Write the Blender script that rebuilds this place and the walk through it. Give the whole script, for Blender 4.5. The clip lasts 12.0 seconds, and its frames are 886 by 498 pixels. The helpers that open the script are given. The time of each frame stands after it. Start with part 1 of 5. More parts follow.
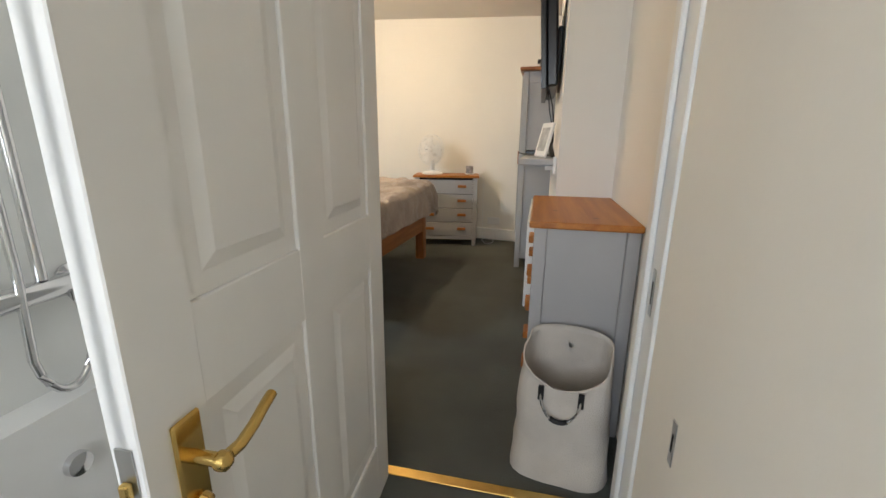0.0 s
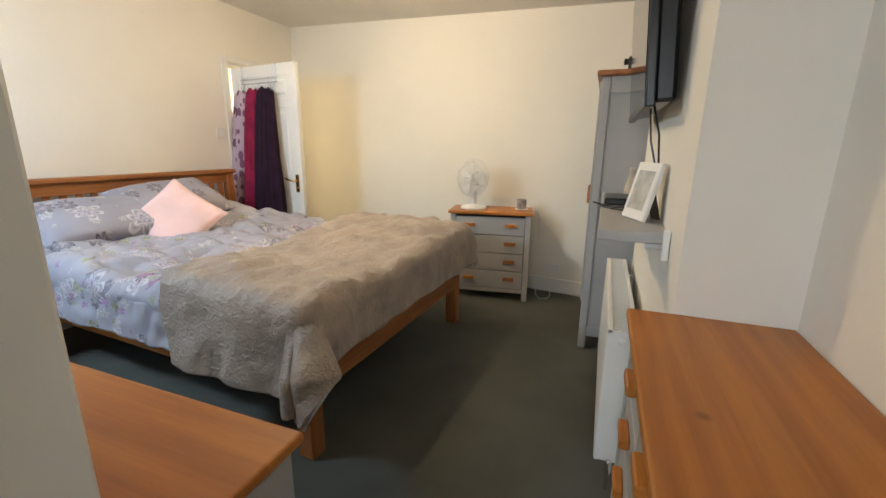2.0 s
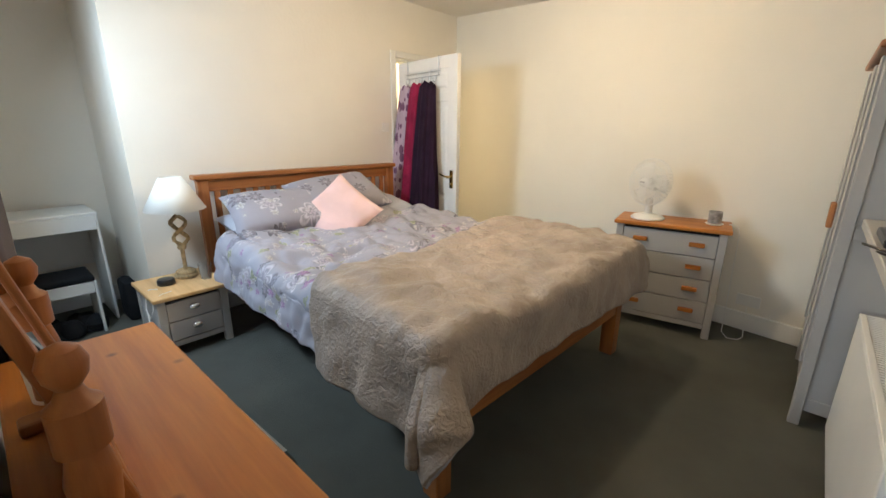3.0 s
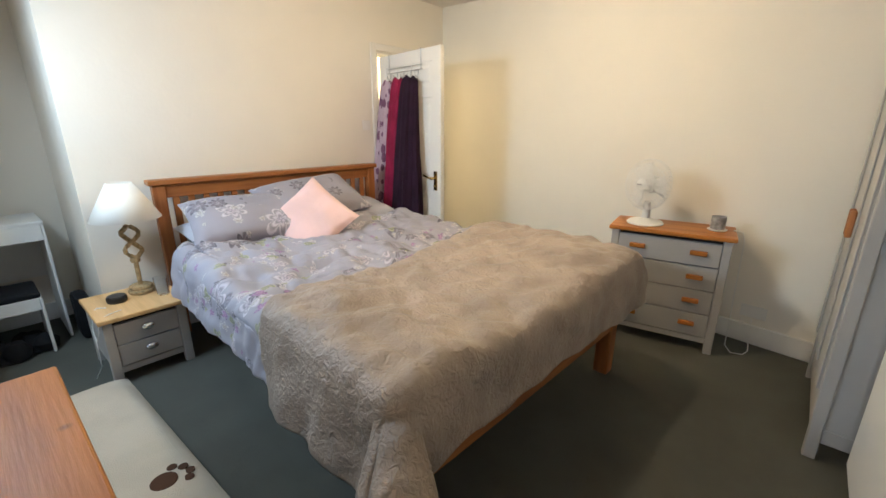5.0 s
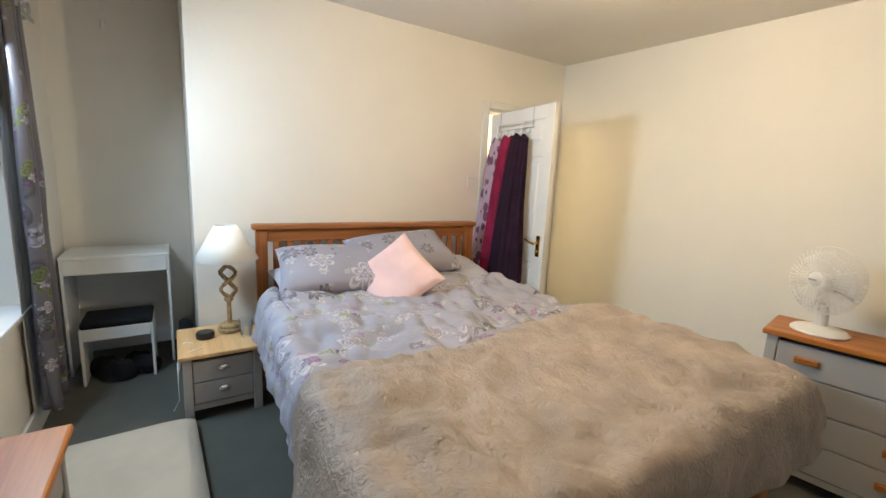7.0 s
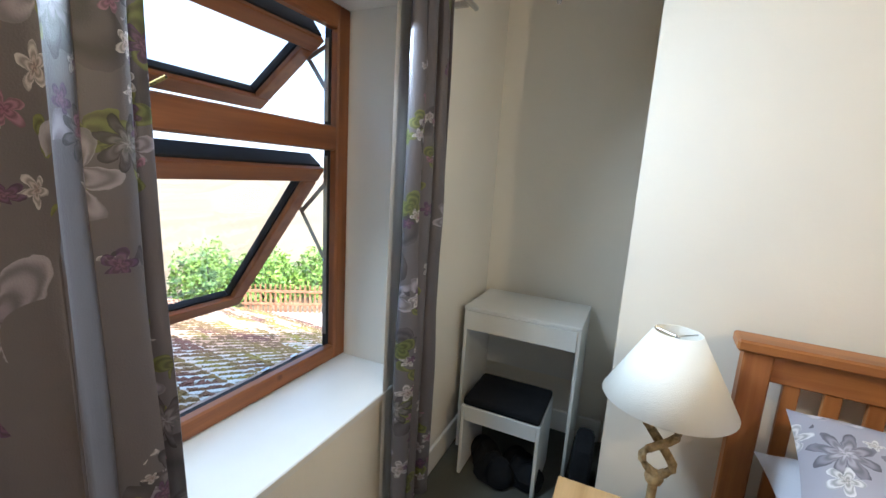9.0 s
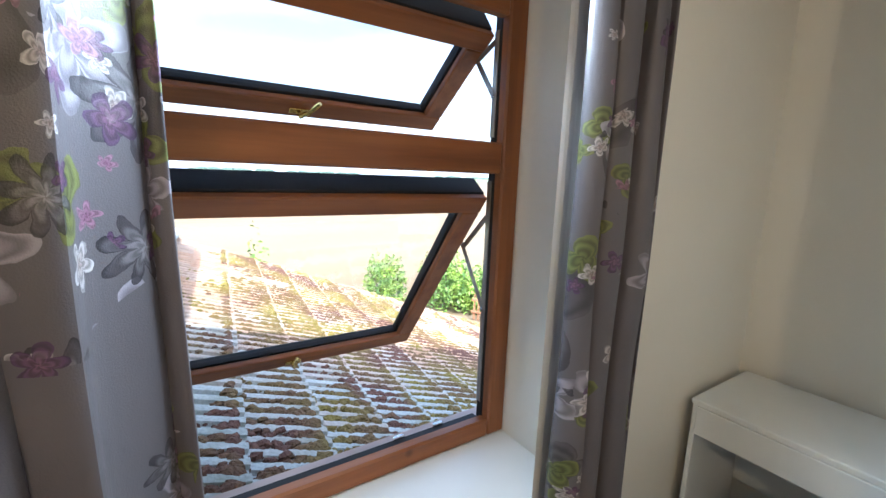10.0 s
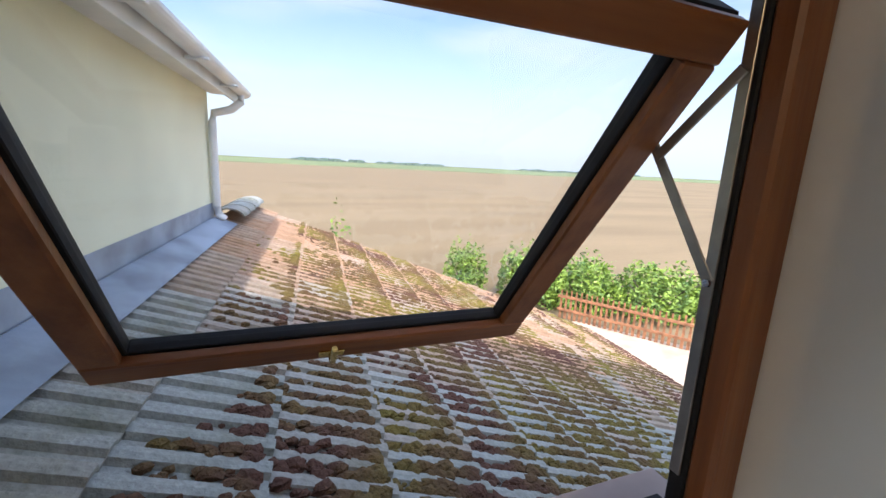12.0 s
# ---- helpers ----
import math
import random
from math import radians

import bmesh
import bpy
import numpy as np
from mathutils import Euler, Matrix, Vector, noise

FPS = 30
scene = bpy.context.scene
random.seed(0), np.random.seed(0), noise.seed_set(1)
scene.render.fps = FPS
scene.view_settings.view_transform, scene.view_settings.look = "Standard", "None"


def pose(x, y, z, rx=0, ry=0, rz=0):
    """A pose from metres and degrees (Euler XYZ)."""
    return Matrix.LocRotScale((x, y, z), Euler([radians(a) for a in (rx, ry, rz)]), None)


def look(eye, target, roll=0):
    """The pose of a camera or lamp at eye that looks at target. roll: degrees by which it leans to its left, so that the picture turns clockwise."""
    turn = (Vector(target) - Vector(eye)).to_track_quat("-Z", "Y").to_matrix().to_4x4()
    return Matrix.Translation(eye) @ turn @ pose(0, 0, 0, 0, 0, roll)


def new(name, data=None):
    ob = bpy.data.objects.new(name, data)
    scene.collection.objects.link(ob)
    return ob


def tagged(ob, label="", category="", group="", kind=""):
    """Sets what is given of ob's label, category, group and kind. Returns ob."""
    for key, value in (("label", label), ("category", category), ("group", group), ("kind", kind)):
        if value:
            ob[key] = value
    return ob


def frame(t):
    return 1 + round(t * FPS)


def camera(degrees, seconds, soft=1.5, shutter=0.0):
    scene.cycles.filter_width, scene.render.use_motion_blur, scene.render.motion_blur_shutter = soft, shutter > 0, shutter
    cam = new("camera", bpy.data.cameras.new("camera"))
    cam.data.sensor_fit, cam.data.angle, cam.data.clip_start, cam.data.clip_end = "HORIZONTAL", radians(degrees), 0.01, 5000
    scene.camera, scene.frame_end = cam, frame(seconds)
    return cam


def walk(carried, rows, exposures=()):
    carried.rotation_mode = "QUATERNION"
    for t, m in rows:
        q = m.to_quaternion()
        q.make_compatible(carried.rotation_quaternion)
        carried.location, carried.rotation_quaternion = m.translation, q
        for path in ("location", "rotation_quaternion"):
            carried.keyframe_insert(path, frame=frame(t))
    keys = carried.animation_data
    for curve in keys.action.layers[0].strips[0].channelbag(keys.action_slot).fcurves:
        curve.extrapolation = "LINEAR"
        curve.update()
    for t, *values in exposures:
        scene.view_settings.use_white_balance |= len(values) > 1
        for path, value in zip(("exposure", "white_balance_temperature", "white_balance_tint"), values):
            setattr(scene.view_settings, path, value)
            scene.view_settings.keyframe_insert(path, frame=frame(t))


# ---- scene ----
cam = camera(93.7, 12.0)
PATH = [
    (0, (-0.32, 0.71, 1.123), (-0.749, 2.595, 0.611), 0.5),
    (0.5, (-0.336, 0.955, 1.121), (-0.635, 2.877, 0.656), 1.7),
    (1, (-0.369, 1.202, 1.187), (-0.642, 3.124, 0.705), 1.3),
    (1.5, (-0.388, 1.509, 1.241), (-0.81, 3.402, 0.754), 0.5),
    (2, (-0.438, 1.736, 1.273), (-1.127, 3.55, 0.79), 0.6),
    (2.5, (-0.566, 1.881, 1.314), (-1.533, 3.549, 0.782), 0.8),
    (3, (-0.613, 1.993, 1.353), (-1.888, 3.432, 0.8), 0.4),
    (3.2, (-0.682, 2.026, 1.34), (-2.038, 3.39, 0.792), 0.8),
    (4.8, (-0.708, 2.25, 1.383), (-2.047, 3.62, 0.809), 0.0),
    (5, (-0.702, 2.245, 1.375), (-1.96, 3.691, 0.802), 0.1),
    (5.5, (-0.658, 2.223, 1.376), (-1.714, 3.822, 0.801), 0.2),
    (6, (-0.623, 2.213, 1.364), (-1.524, 3.923, 0.85), 0.8),
    (6.5, (-0.678, 2.333, 1.388), (-1.803, 3.935, 0.98), 1.6),
    (7, (-0.855, 2.555, 1.405), (-2.502, 3.637, 1.063), 2.8),
    (7.4, (-1.165, 2.611, 1.414), (-3.036, 3.227, 1.069), 2.7),
    (7.5, (-1.241, 2.622, 1.421), (-3.145, 3.131, 1.083), 2.4),
    (7.7, (-1.376, 2.654, 1.419), (-3.324, 2.965, 1.089), 2.3),
    (9.3, (-2.508, 2.664, 1.457), (-4.156, 1.589, 1.099), 3.4),
    (9.5, (-2.593, 2.622, 1.463), (-4.111, 1.369, 1.108), 3.1),
    (10, (-2.826, 2.549, 1.498), (-3.909, 0.903, 1.156), 2.0),
    (10.5, (-2.911, 2.451, 1.48), (-3.744, 0.664, 1.149), 2.1),
    (11, (-2.966, 2.26, 1.428), (-3.732, 0.455, 1.032), 2.5),
    (11.5, (-3.028, 2.077, 1.317), (-3.787, 0.27, 0.921), 2.9),
    (12, (-3.058, 1.948, 1.231), (-3.799, 0.132, 0.839), 2.9),
]
EXPOSURES = [(0, 2.15, 5800, 9), (1.5, 2.1, 5700, 6), (6.5, 2.05, 5700, 6), (7.7, 2.0, 5600, 6), (9.3, 1.95, 5600, 6), (10.5, 1.95, 5800, 9), (11.0, 2.0, 6000, 11), (11.5, 1.5, 6200, 12), (12.0, 0.95, 6300, 12)]
walk(cam, [(t, look(eye, target, roll)) for t, eye, target, roll in PATH], EXPOSURES)

# ---- world and sun ----
SUN_EL, SUN_AZ = 52.8, 76.0   # degrees; the azimuth counts from +x towards +y
world = bpy.data.worlds.new("world")
scene.world = world
world.use_nodes = True
wn = world.node_tree
sky = wn.nodes.new("ShaderNodeTexSky")
sky.sky_type, sky.sun_disc = "NISHITA", False
sky.sun_elevation, sky.sun_rotation = radians(SUN_EL), radians(90 - SUN_AZ)
sky.air_density, sky.dust_density = 1.0, 2.0
wbg = wn.nodes["Background"]
wbg.inputs["Strength"].default_value = 0.15
wco = wn.nodes.new("ShaderNodeTexCoord")
wmap = wn.nodes.new("ShaderNodeMapping")
wmap.inputs["Scale"].default_value = (1.0, 1.0, 4.5)
wn.links.new(wco.outputs["Generated"], wmap.inputs["Vector"])
wno = wn.nodes.new("ShaderNodeTexNoise")
wno.inputs["Scale"].default_value, wno.inputs["Detail"].default_value = 2.2, 8.0
wn.links.new(wmap.outputs["Vector"], wno.inputs["Vector"])
wrr = wn.nodes.new("ShaderNodeMapRange")
wrr.inputs["From Min"].default_value, wrr.inputs["From Max"].default_value = 0.42, 0.66
wrr.inputs["To Max"].default_value = 0.75
wn.links.new(wno.outputs["Fac"], wrr.inputs["Value"])
wmix = wn.nodes.new("ShaderNodeMix")
wmix.data_type = "RGBA"
wsx = wn.nodes.new("ShaderNodeSeparateXYZ")
wn.links.new(wco.outputs["Generated"], wsx.inputs[0])
whz = wn.nodes.new("ShaderNodeMapRange")
whz.inputs["From Min"].default_value, whz.inputs["From Max"].default_value = 0.28, 0.0
whz.inputs["To Max"].default_value = 0.9
wn.links.new(wsx.outputs["Z"], whz.inputs["Value"])
wmx = wn.nodes.new("ShaderNodeMath")
wmx.operation = "MAXIMUM"
wn.links.new(wrr.outputs["Result"], wmx.inputs[0])
wn.links.new(whz.outputs["Result"], wmx.inputs[1])
wn.links.new(wmx.outputs[0], wmix.inputs["Factor"])
wn.links.new(sky.outputs["Color"], wmix.inputs["A"])
wmix.inputs["B"].default_value = (3.3, 3.75, 4.5, 1)
# thin cloud is brightest round the sun
sd = Vector((math.cos(radians(SUN_EL)) * math.cos(radians(SUN_AZ)), math.cos(radians(SUN_EL)) * math.sin(radians(SUN_AZ)), math.sin(radians(SUN_EL))))
wdot = wn.nodes.new("ShaderNodeVectorMath")
wdot.operation = "DOT_PRODUCT"
wdot.inputs[1].default_value = sd
wn.links.new(wco.outputs["Generated"], wdot.inputs[0])
wau = wn.nodes.new("ShaderNodeMapRange")
wau.inputs["From Min"].default_value, wau.inputs["From Max"].default_value = 0.1, 1.0
wau.inputs["To Min"].default_value, wau.inputs["To Max"].default_value = 1.0, 3.4
wn.links.new(wdot.outputs["Value"], wau.inputs["Value"])
wsc = wn.nodes.new("ShaderNodeVectorMath")
wsc.operation = "SCALE"
wn.links.new(wmix.outputs["Result"], wsc.inputs[0])
wn.links.new(wau.outputs["Result"], wsc.inputs["Scale"])
wn.links.new(wsc.outputs[0], wbg.inputs["Color"])

sun = new("sun", bpy.data.lights.new("sun", "SUN"))
sun.data.energy, sun.data.angle, sun.data.color = 2.5, radians(0.6), (1.0, 0.95, 0.86)
sun.matrix_world = look(sd * 30, (0, 0, 0))

# the sky's light in the window's opening
sw0 = new("window_sky_light", bpy.data.lights.new("window_sky_light", "AREA"))
sw0.data.shape, sw0.data.size, sw0.data.size_y = "RECTANGLE", 0.62, 0.24
sw0.data.energy, sw0.data.color, sw0.data.spread = 7.0, (0.82, 0.93, 1.0), radians(168)
sw0.matrix_world = look((-3.20, 1.90, 1.90), (-2.88, 2.90, 1.30))
# added fill lamp, never in view, to brighten the bathroom door and wall
sb0 = new("bathroom_fill_light", bpy.data.lights.new("bathroom_fill_light", "AREA"))
sb0.data.shape, sb0.data.size, sb0.data.size_y = "RECTANGLE", 0.75, 1.1
sb0.data.energy, sb0.data.color = 7.0, (1.0, 0.97, 0.93)
sb0.matrix_world = look((-0.7, -1.19, 1.5), (-0.7, 0.0, 1.4))

# unseen hall lamp beyond the far door
def lamp(name, x, y, z, watts, colour, size):
    ob = new(name, bpy.data.lights.new(name, "POINT"))
    ob.data.energy, ob.data.color, ob.data.shadow_soft_size = watts, colour, size
    ob.location = (x, y, z)
    return ob


lamp("hall_bulb", -4.75, 5.65, 2.1, 11.0, (1.0, 0.74, 0.40), 0.08)
# the bedroom's own warm ceiling bulb, over the bed
CLX, CLY, CLZ = -2.05, 4.05, 2.325
lamp("ceiling_bulb", CLX, CLY, CLZ - 0.072, 11.5, (1.0, 0.70, 0.38), 0.035)

# ---- materials ----
def mat(name, colour, rough=0.6, metal=0.0, var=0.08, scale=6.0, bump=0.0, bscale=60.0, colour2=None, fine=0.0, stretch=(1, 1, 1)):
    """A base colour varied at two scales by noise, with relief."""
    m = bpy.data.materials.new(name)
    m.use_nodes = True
    nt = m.node_tree
    b = nt.nodes["Principled BSDF"]
    b.inputs["Roughness"].default_value, b.inputs["Metallic"].default_value = rough, metal
    if rough >= 0.9:
        b.inputs["Specular IOR Level"].default_value = 0.2
    co = nt.nodes.new("ShaderNodeTexCoord")
    mp = nt.nodes.new("ShaderNodeMapping")
    mp.inputs["Scale"].default_value = stretch
    nt.links.new(co.outputs["Object"], mp.inputs["Vector"])
    n1 = nt.nodes.new("ShaderNodeTexNoise")
    n1.inputs["Scale"].default_value, n1.inputs["Detail"].default_value = scale, 6.0
    nt.links.new(mp.outputs["Vector"], n1.inputs["Vector"])
    ra = nt.nodes.new("ShaderNodeValToRGB")
    c2 = colour2 or tuple(c * (1 - 2.2 * var) for c in colour)
    ra.color_ramp.elements[0].position, ra.color_ramp.elements[1].position = 0.35, 0.62
    ra.color_ramp.elements[0].color, ra.color_ramp.elements[1].color = (*c2, 1), (*colour, 1)
    nt.links.new(n1.outputs["Fac"], ra.inputs["Fac"])
    last = ra.outputs["Color"]
    n2 = nt.nodes.new("ShaderNodeTexNoise")
    n2.inputs["Scale"].default_value, n2.inputs["Detail"].default_value = bscale, 3.0
    nt.links.new(mp.outputs["Vector"], n2.inputs["Vector"])
    if fine:
        hs = nt.nodes.new("ShaderNodeHueSaturation")
        mr = nt.nodes.new("ShaderNodeMapRange")
        mr.inputs["To Min"].default_value, mr.inputs["To Max"].default_value = 1 - fine, 1 + fine
        nt.links.new(n2.outputs["Fac"], mr.inputs["Value"])
        nt.links.new(mr.outputs["Result"], hs.inputs["Value"])
        nt.links.new(last, hs.inputs["Color"])
        last = hs.outputs["Color"]
    nt.links.new(last, b.inputs["Base Color"])
    if bump:
        bp = nt.nodes.new("ShaderNodeBump")
        bp.inputs["Strength"].default_value, bp.inputs["Distance"].default_value = bump, 0.01
        nt.links.new(n2.outputs["Fac"], bp.inputs["Height"])
        nt.links.new(bp.outputs["Normal"], b.inputs["Normal"])
    return m


def pine(name, colour, dark, axis):
    """Varnished pine: long grain along one axis, and knots."""
    st = [14, 14, 14]
    st[axis] = 0.9
    m = mat(name, colour, 0.42, 0, 0.2, 1.6, 0.08, 9, dark, 0.12, tuple(st))
    nt = m.node_tree
    b = nt.nodes["Principled BSDF"]
    src = b.inputs["Base Color"].links[0].from_socket
    co = nt.nodes.new("ShaderNodeTexCoord")
    vo = nt.nodes.new("ShaderNodeTexVoronoi")
    vo.inputs["Scale"].default_value = 5.0
    nt.links.new(co.outputs["Object"], vo.inputs["Vector"])
    mr = nt.nodes.new("ShaderNodeMapRange")
    mr.inputs["From Min"].default_value, mr.inputs["From Max"].default_value = 0.02, 0.085
    mr.inputs["To Min"].default_value, mr.inputs["To Max"].default_value = 0.75, 0.0
    nt.links.new(vo.outputs["Distance"], mr.inputs["Value"])
    mx = nt.nodes.new("ShaderNodeMix")
    mx.data_type = "RGBA"
    nt.links.new(mr.outputs["Result"], mx.inputs["Factor"])
    nt.links.new(src, mx.inputs["A"])
    mx.inputs["B"].default_value = (0.09, 0.03, 0.01, 1)
    nt.links.new(mx.outputs["Result"], b.inputs["Base Color"])
    return m


def floral(name, base, rough, layers, spread=3.0):
    """Cloth printed with flowers, on UVs in metres. layers: (scale, size, petals, threshold, colour, heart)."""
    m = mat(name, base, rough, 0, 0.06, 3.0, 0.15, 420)
    nt = m.node_tree
    b = nt.nodes["Principled BSDF"]
    last = b.inputs["Base Color"].links[0].from_socket
    uvn = nt.nodes.new("ShaderNodeUVMap")
    wob = nt.nodes.new("ShaderNodeTexNoise")
    wob.inputs["Scale"].default_value, wob.inputs["Detail"].default_value = 26.0, 3.0
    nt.links.new(uvn.outputs["UV"], wob.inputs["Vector"])
    wo2 = nt.nodes.new("ShaderNodeVectorMath")
    wo2.operation = "MULTIPLY_ADD"
    wo2.inputs[1].default_value = (0.022, 0.022, 0)
    nt.links.new(wob.outputs["Color"], wo2.inputs[0])
    nt.links.new(uvn.outputs["UV"], wo2.inputs[2])
    uv = wo2.outputs[0]
    spray = nt.nodes.new("ShaderNodeTexNoise")
    spray.inputs["Scale"].default_value, spray.inputs["Detail"].default_value = 2.6, 1.0
    nt.links.new(uvn.outputs["UV"], spray.inputs["Vector"])

    def mth(op, a, c=None):
        n = nt.nodes.new("ShaderNodeMath")
        n.operation = op
        for i, v in enumerate((a, c)):
            if v is None:
                continue
            if isinstance(v, (int, float)):
                n.inputs[i].default_value = v
            else:
                nt.links.new(v, n.inputs[i])
        return n.outputs[0]

    for k, (scale, size, petals, thr, colour, heart) in enumerate(layers):
        ad = nt.nodes.new("ShaderNodeVectorMath")
        ad.inputs[1].default_value = (3.71 * k + 0.3, 1.93 * k + 0.7, 0)
        nt.links.new(uv, ad.inputs[0])
        vo = nt.nodes.new("ShaderNodeTexVoronoi")
        vo.voronoi_dimensions = "2D"
        vo.inputs["Scale"].default_value, vo.inputs["Randomness"].default_value = scale, 0.8
        nt.links.new(ad.outputs[0], vo.inputs["Vector"])
        su = nt.nodes.new("ShaderNodeVectorMath")
        su.operation = "SUBTRACT"
        nt.links.new(ad.outputs[0], su.inputs[0])
        nt.links.new(vo.outputs["Position"], su.inputs[1])
        sx = nt.nodes.new("ShaderNodeSeparateXYZ")
        nt.links.new(su.outputs[0], sx.inputs[0])
        sc = nt.nodes.new("ShaderNodeSeparateColor")
        nt.links.new(vo.outputs["Color"], sc.inputs[0])
        ang = mth("ADD", mth("ARCTAN2", sx.outputs["Y"], sx.outputs["X"]), mth("MULTIPLY", sc.outputs[1], 6.28))
        r = mth("SQRT", mth("ADD", mth("MULTIPLY", sx.outputs["X"], sx.outputs["X"]), mth("MULTIPLY", sx.outputs["Y"], sx.outputs["Y"])))
        pet = mth("ABSOLUTE", mth("COSINE", mth("MULTIPLY", ang, petals / 2.0)))
        rad = mth("MULTIPLY", mth("ADD", mth("MULTIPLY", pet, 0.62), 0.38), mth("MULTIPLY", mth("ADD", sc.outputs[2], 0.55), size))
        inside = mth("MULTIPLY", mth("LESS_THAN", r, rad), mth("LESS_THAN", mth("ADD", sc.outputs[0], mth("MULTIPLY", mth("SUBTRACT", 0.5, spray.outputs["Fac"]), spread)), thr))
        rel = mth("DIVIDE", r, rad)
        mc = nt.nodes.new("ShaderNodeMix")
        mc.data_type = "RGBA"
        nt.links.new(mth("POWER", mth("MINIMUM", rel, 1.0), 0.7), mc.inputs["Factor"])
        mc.inputs["A"].default_value, mc.inputs["B"].default_value = (*heart, 1), (*colour, 1)
        # rings of petals
        ring = mth("ADD", mth("MULTIPLY", mth("SINE", mth("ADD", mth("MULTIPLY", rel, 15.0), mth("MULTIPLY", ang, 3.0))), 0.28), 0.76)
        mv = nt.nodes.new("ShaderNodeMix")
        mv.data_type, mv.blend_type = "RGBA", "MULTIPLY"
        mv.inputs["Factor"].default_value = 1.0
        nt.links.new(mc.outputs["Result"], mv.inputs["A"])
        cb = nt.nodes.new("ShaderNodeCombineColor")
        for i in range(3):
            nt.links.new(ring, cb.inputs[i])
        nt.links.new(cb.outputs[0], mv.inputs["B"])
        mx = nt.nodes.new("ShaderNodeMix")
        mx.data_type = "RGBA"
        nt.links.new(mth("MULTIPLY", inside, 0.86), mx.inputs["Factor"])
        nt.links.new(last, mx.inputs["A"])
        nt.links.new(mv.outputs["Result"], mx.inputs["B"])
        last = mx.outputs["Result"]
    nt.links.new(last, b.inputs["Base Color"])
    return m


def glass(name, tint=(1, 1, 1), rough=0.0):
    m = bpy.data.materials.new(name)
    m.use_nodes = True
    b = m.node_tree.nodes["Principled BSDF"]
    b.inputs["Base Color"].default_value = (*tint, 1)
    b.inputs["Transmission Weight"].default_value, b.inputs["Roughness"].default_value, b.inputs["IOR"].default_value = 1.0, rough, 1.45
    return m


M_WALL = mat("cream_wall_paint", (0.82, 0.782, 0.705), 0.85, 0, 0.02, 1.3, 0.10, 35)
M_CEIL = mat("ceiling_paint", (0.80, 0.76, 0.69), 0.9, 0, 0.02, 1.5, 0.12, 30)
M_WHITE = mat("white_gloss_paint", (0.80, 0.79, 0.76), 0.35, 0, 0.02, 4, 0.03, 60)
M_CARPET = mat("grey_green_carpet", (0.165, 0.170, 0.148), 0.98, 0, 0.12, 1.6, 0.9, 520, None, 0.35)
M_GREY = mat("grey_furniture_paint", (0.42, 0.41, 0.40), 0.55, 0, 0.03, 3, 0.06, 40)
M_PINE_X = pine("orange_pine_x", (0.47, 0.18, 0.024), (0.35, 0.115, 0.014), 0)
M_PINE_Y = pine("orange_pine_y", (0.37, 0.145, 0.038), (0.25, 0.085, 0.02), 1)
M_PINE_Z = pine("orange_pine_z", (0.39, 0.155, 0.045), (0.27, 0.095, 0.025), 2)
M_OAK = pine("pale_oak", (0.66, 0.43, 0.20), (0.54, 0.33, 0.14), 1)
M_DWIN = pine("golden_window_wood", (0.30, 0.105, 0.03), (0.19, 0.06, 0.016), 0)
M_DWINZ = pine("golden_window_wood_upright", (0.30, 0.105, 0.03), (0.19, 0.06, 0.016), 2)
M_BLACK = mat("black_rubber", (0.010, 0.010, 0.011), 0.7, 0, 0.1, 8, 0.05, 80)
M_BPLASTIC = mat("black_plastic", (0.012, 0.012, 0.013), 0.3, 0, 0.1, 8)
M_SCREEN = mat("dark_screen", (0.008, 0.008, 0.009), 0.12, 0, 0.05, 3)
M_STEEL = mat("brushed_steel", (0.55, 0.55, 0.55), 0.3, 1.0, 0.05, 12)
M_CHROME = mat("chrome", (0.75, 0.75, 0.76), 0.12, 1.0, 0.03, 10)
M_BRASS = mat("polished_brass", (0.72, 0.50, 0.16), 0.22, 1.0, 0.08, 14)
M_ANTIQUE = mat("antique_brass", (0.20, 0.12, 0.05), 0.4, 0.9, 0.1, 20)
M_FABRIC = mat("dark_fabric_seat", (0.014, 0.015, 0.018), 0.9, 0, 0.1, 20, 0.3, 200)
M_WHITEPL = mat("white_plastic", (0.78, 0.77, 0.74), 0.4, 0, 0.02, 6)
M_MELAMINE = mat("white_melamine", (0.76, 0.77, 0.76), 0.45, 0, 0.02, 4)
M_SHADE = mat("cream_lamp_shade", (0.80, 0.78, 0.72), 0.9, 0, 0.03, 5, 0.2, 300)
M_ROPE = mat("jute_rope", (0.50, 0.36, 0.19), 0.95, 0, 0.2, 60, 0.8, 240)
M_PINK = mat("pink_velvet", (0.79, 0.55, 0.52), 0.85, 0, 0.05, 5, 0.2, 160)
M_QUILT = mat("grey_satin_quilt", (0.39, 0.325, 0.275), 0.42, 0, 0.12, 5, 0.8, 42)
for _n in M_QUILT.node_tree.nodes:
    if _n.type == "TEX_NOISE" and _n.inputs["Scale"].default_value == 42:
        _n.inputs["Distortion"].default_value = 1.1
    if _n.type == "BUMP":
        _n.inputs["Distance"].default_value = 0.014
M_SHEET = mat("pale_blue_grey_sheet", (0.46, 0.47, 0.54), 0.8, 0, 0.06, 4, 0.2, 60)
M_CREAM = mat("cream_fleece", (0.56, 0.51, 0.42), 0.98, 0, 0.05, 5, 0.8, 220)
M_BROWN = mat("brown_stitching", (0.07, 0.035, 0.02), 0.9)
M_COATP = mat("plum_coat", (0.022, 0.009, 0.024), 0.9, 0, 0.15, 8, 0.4, 60)
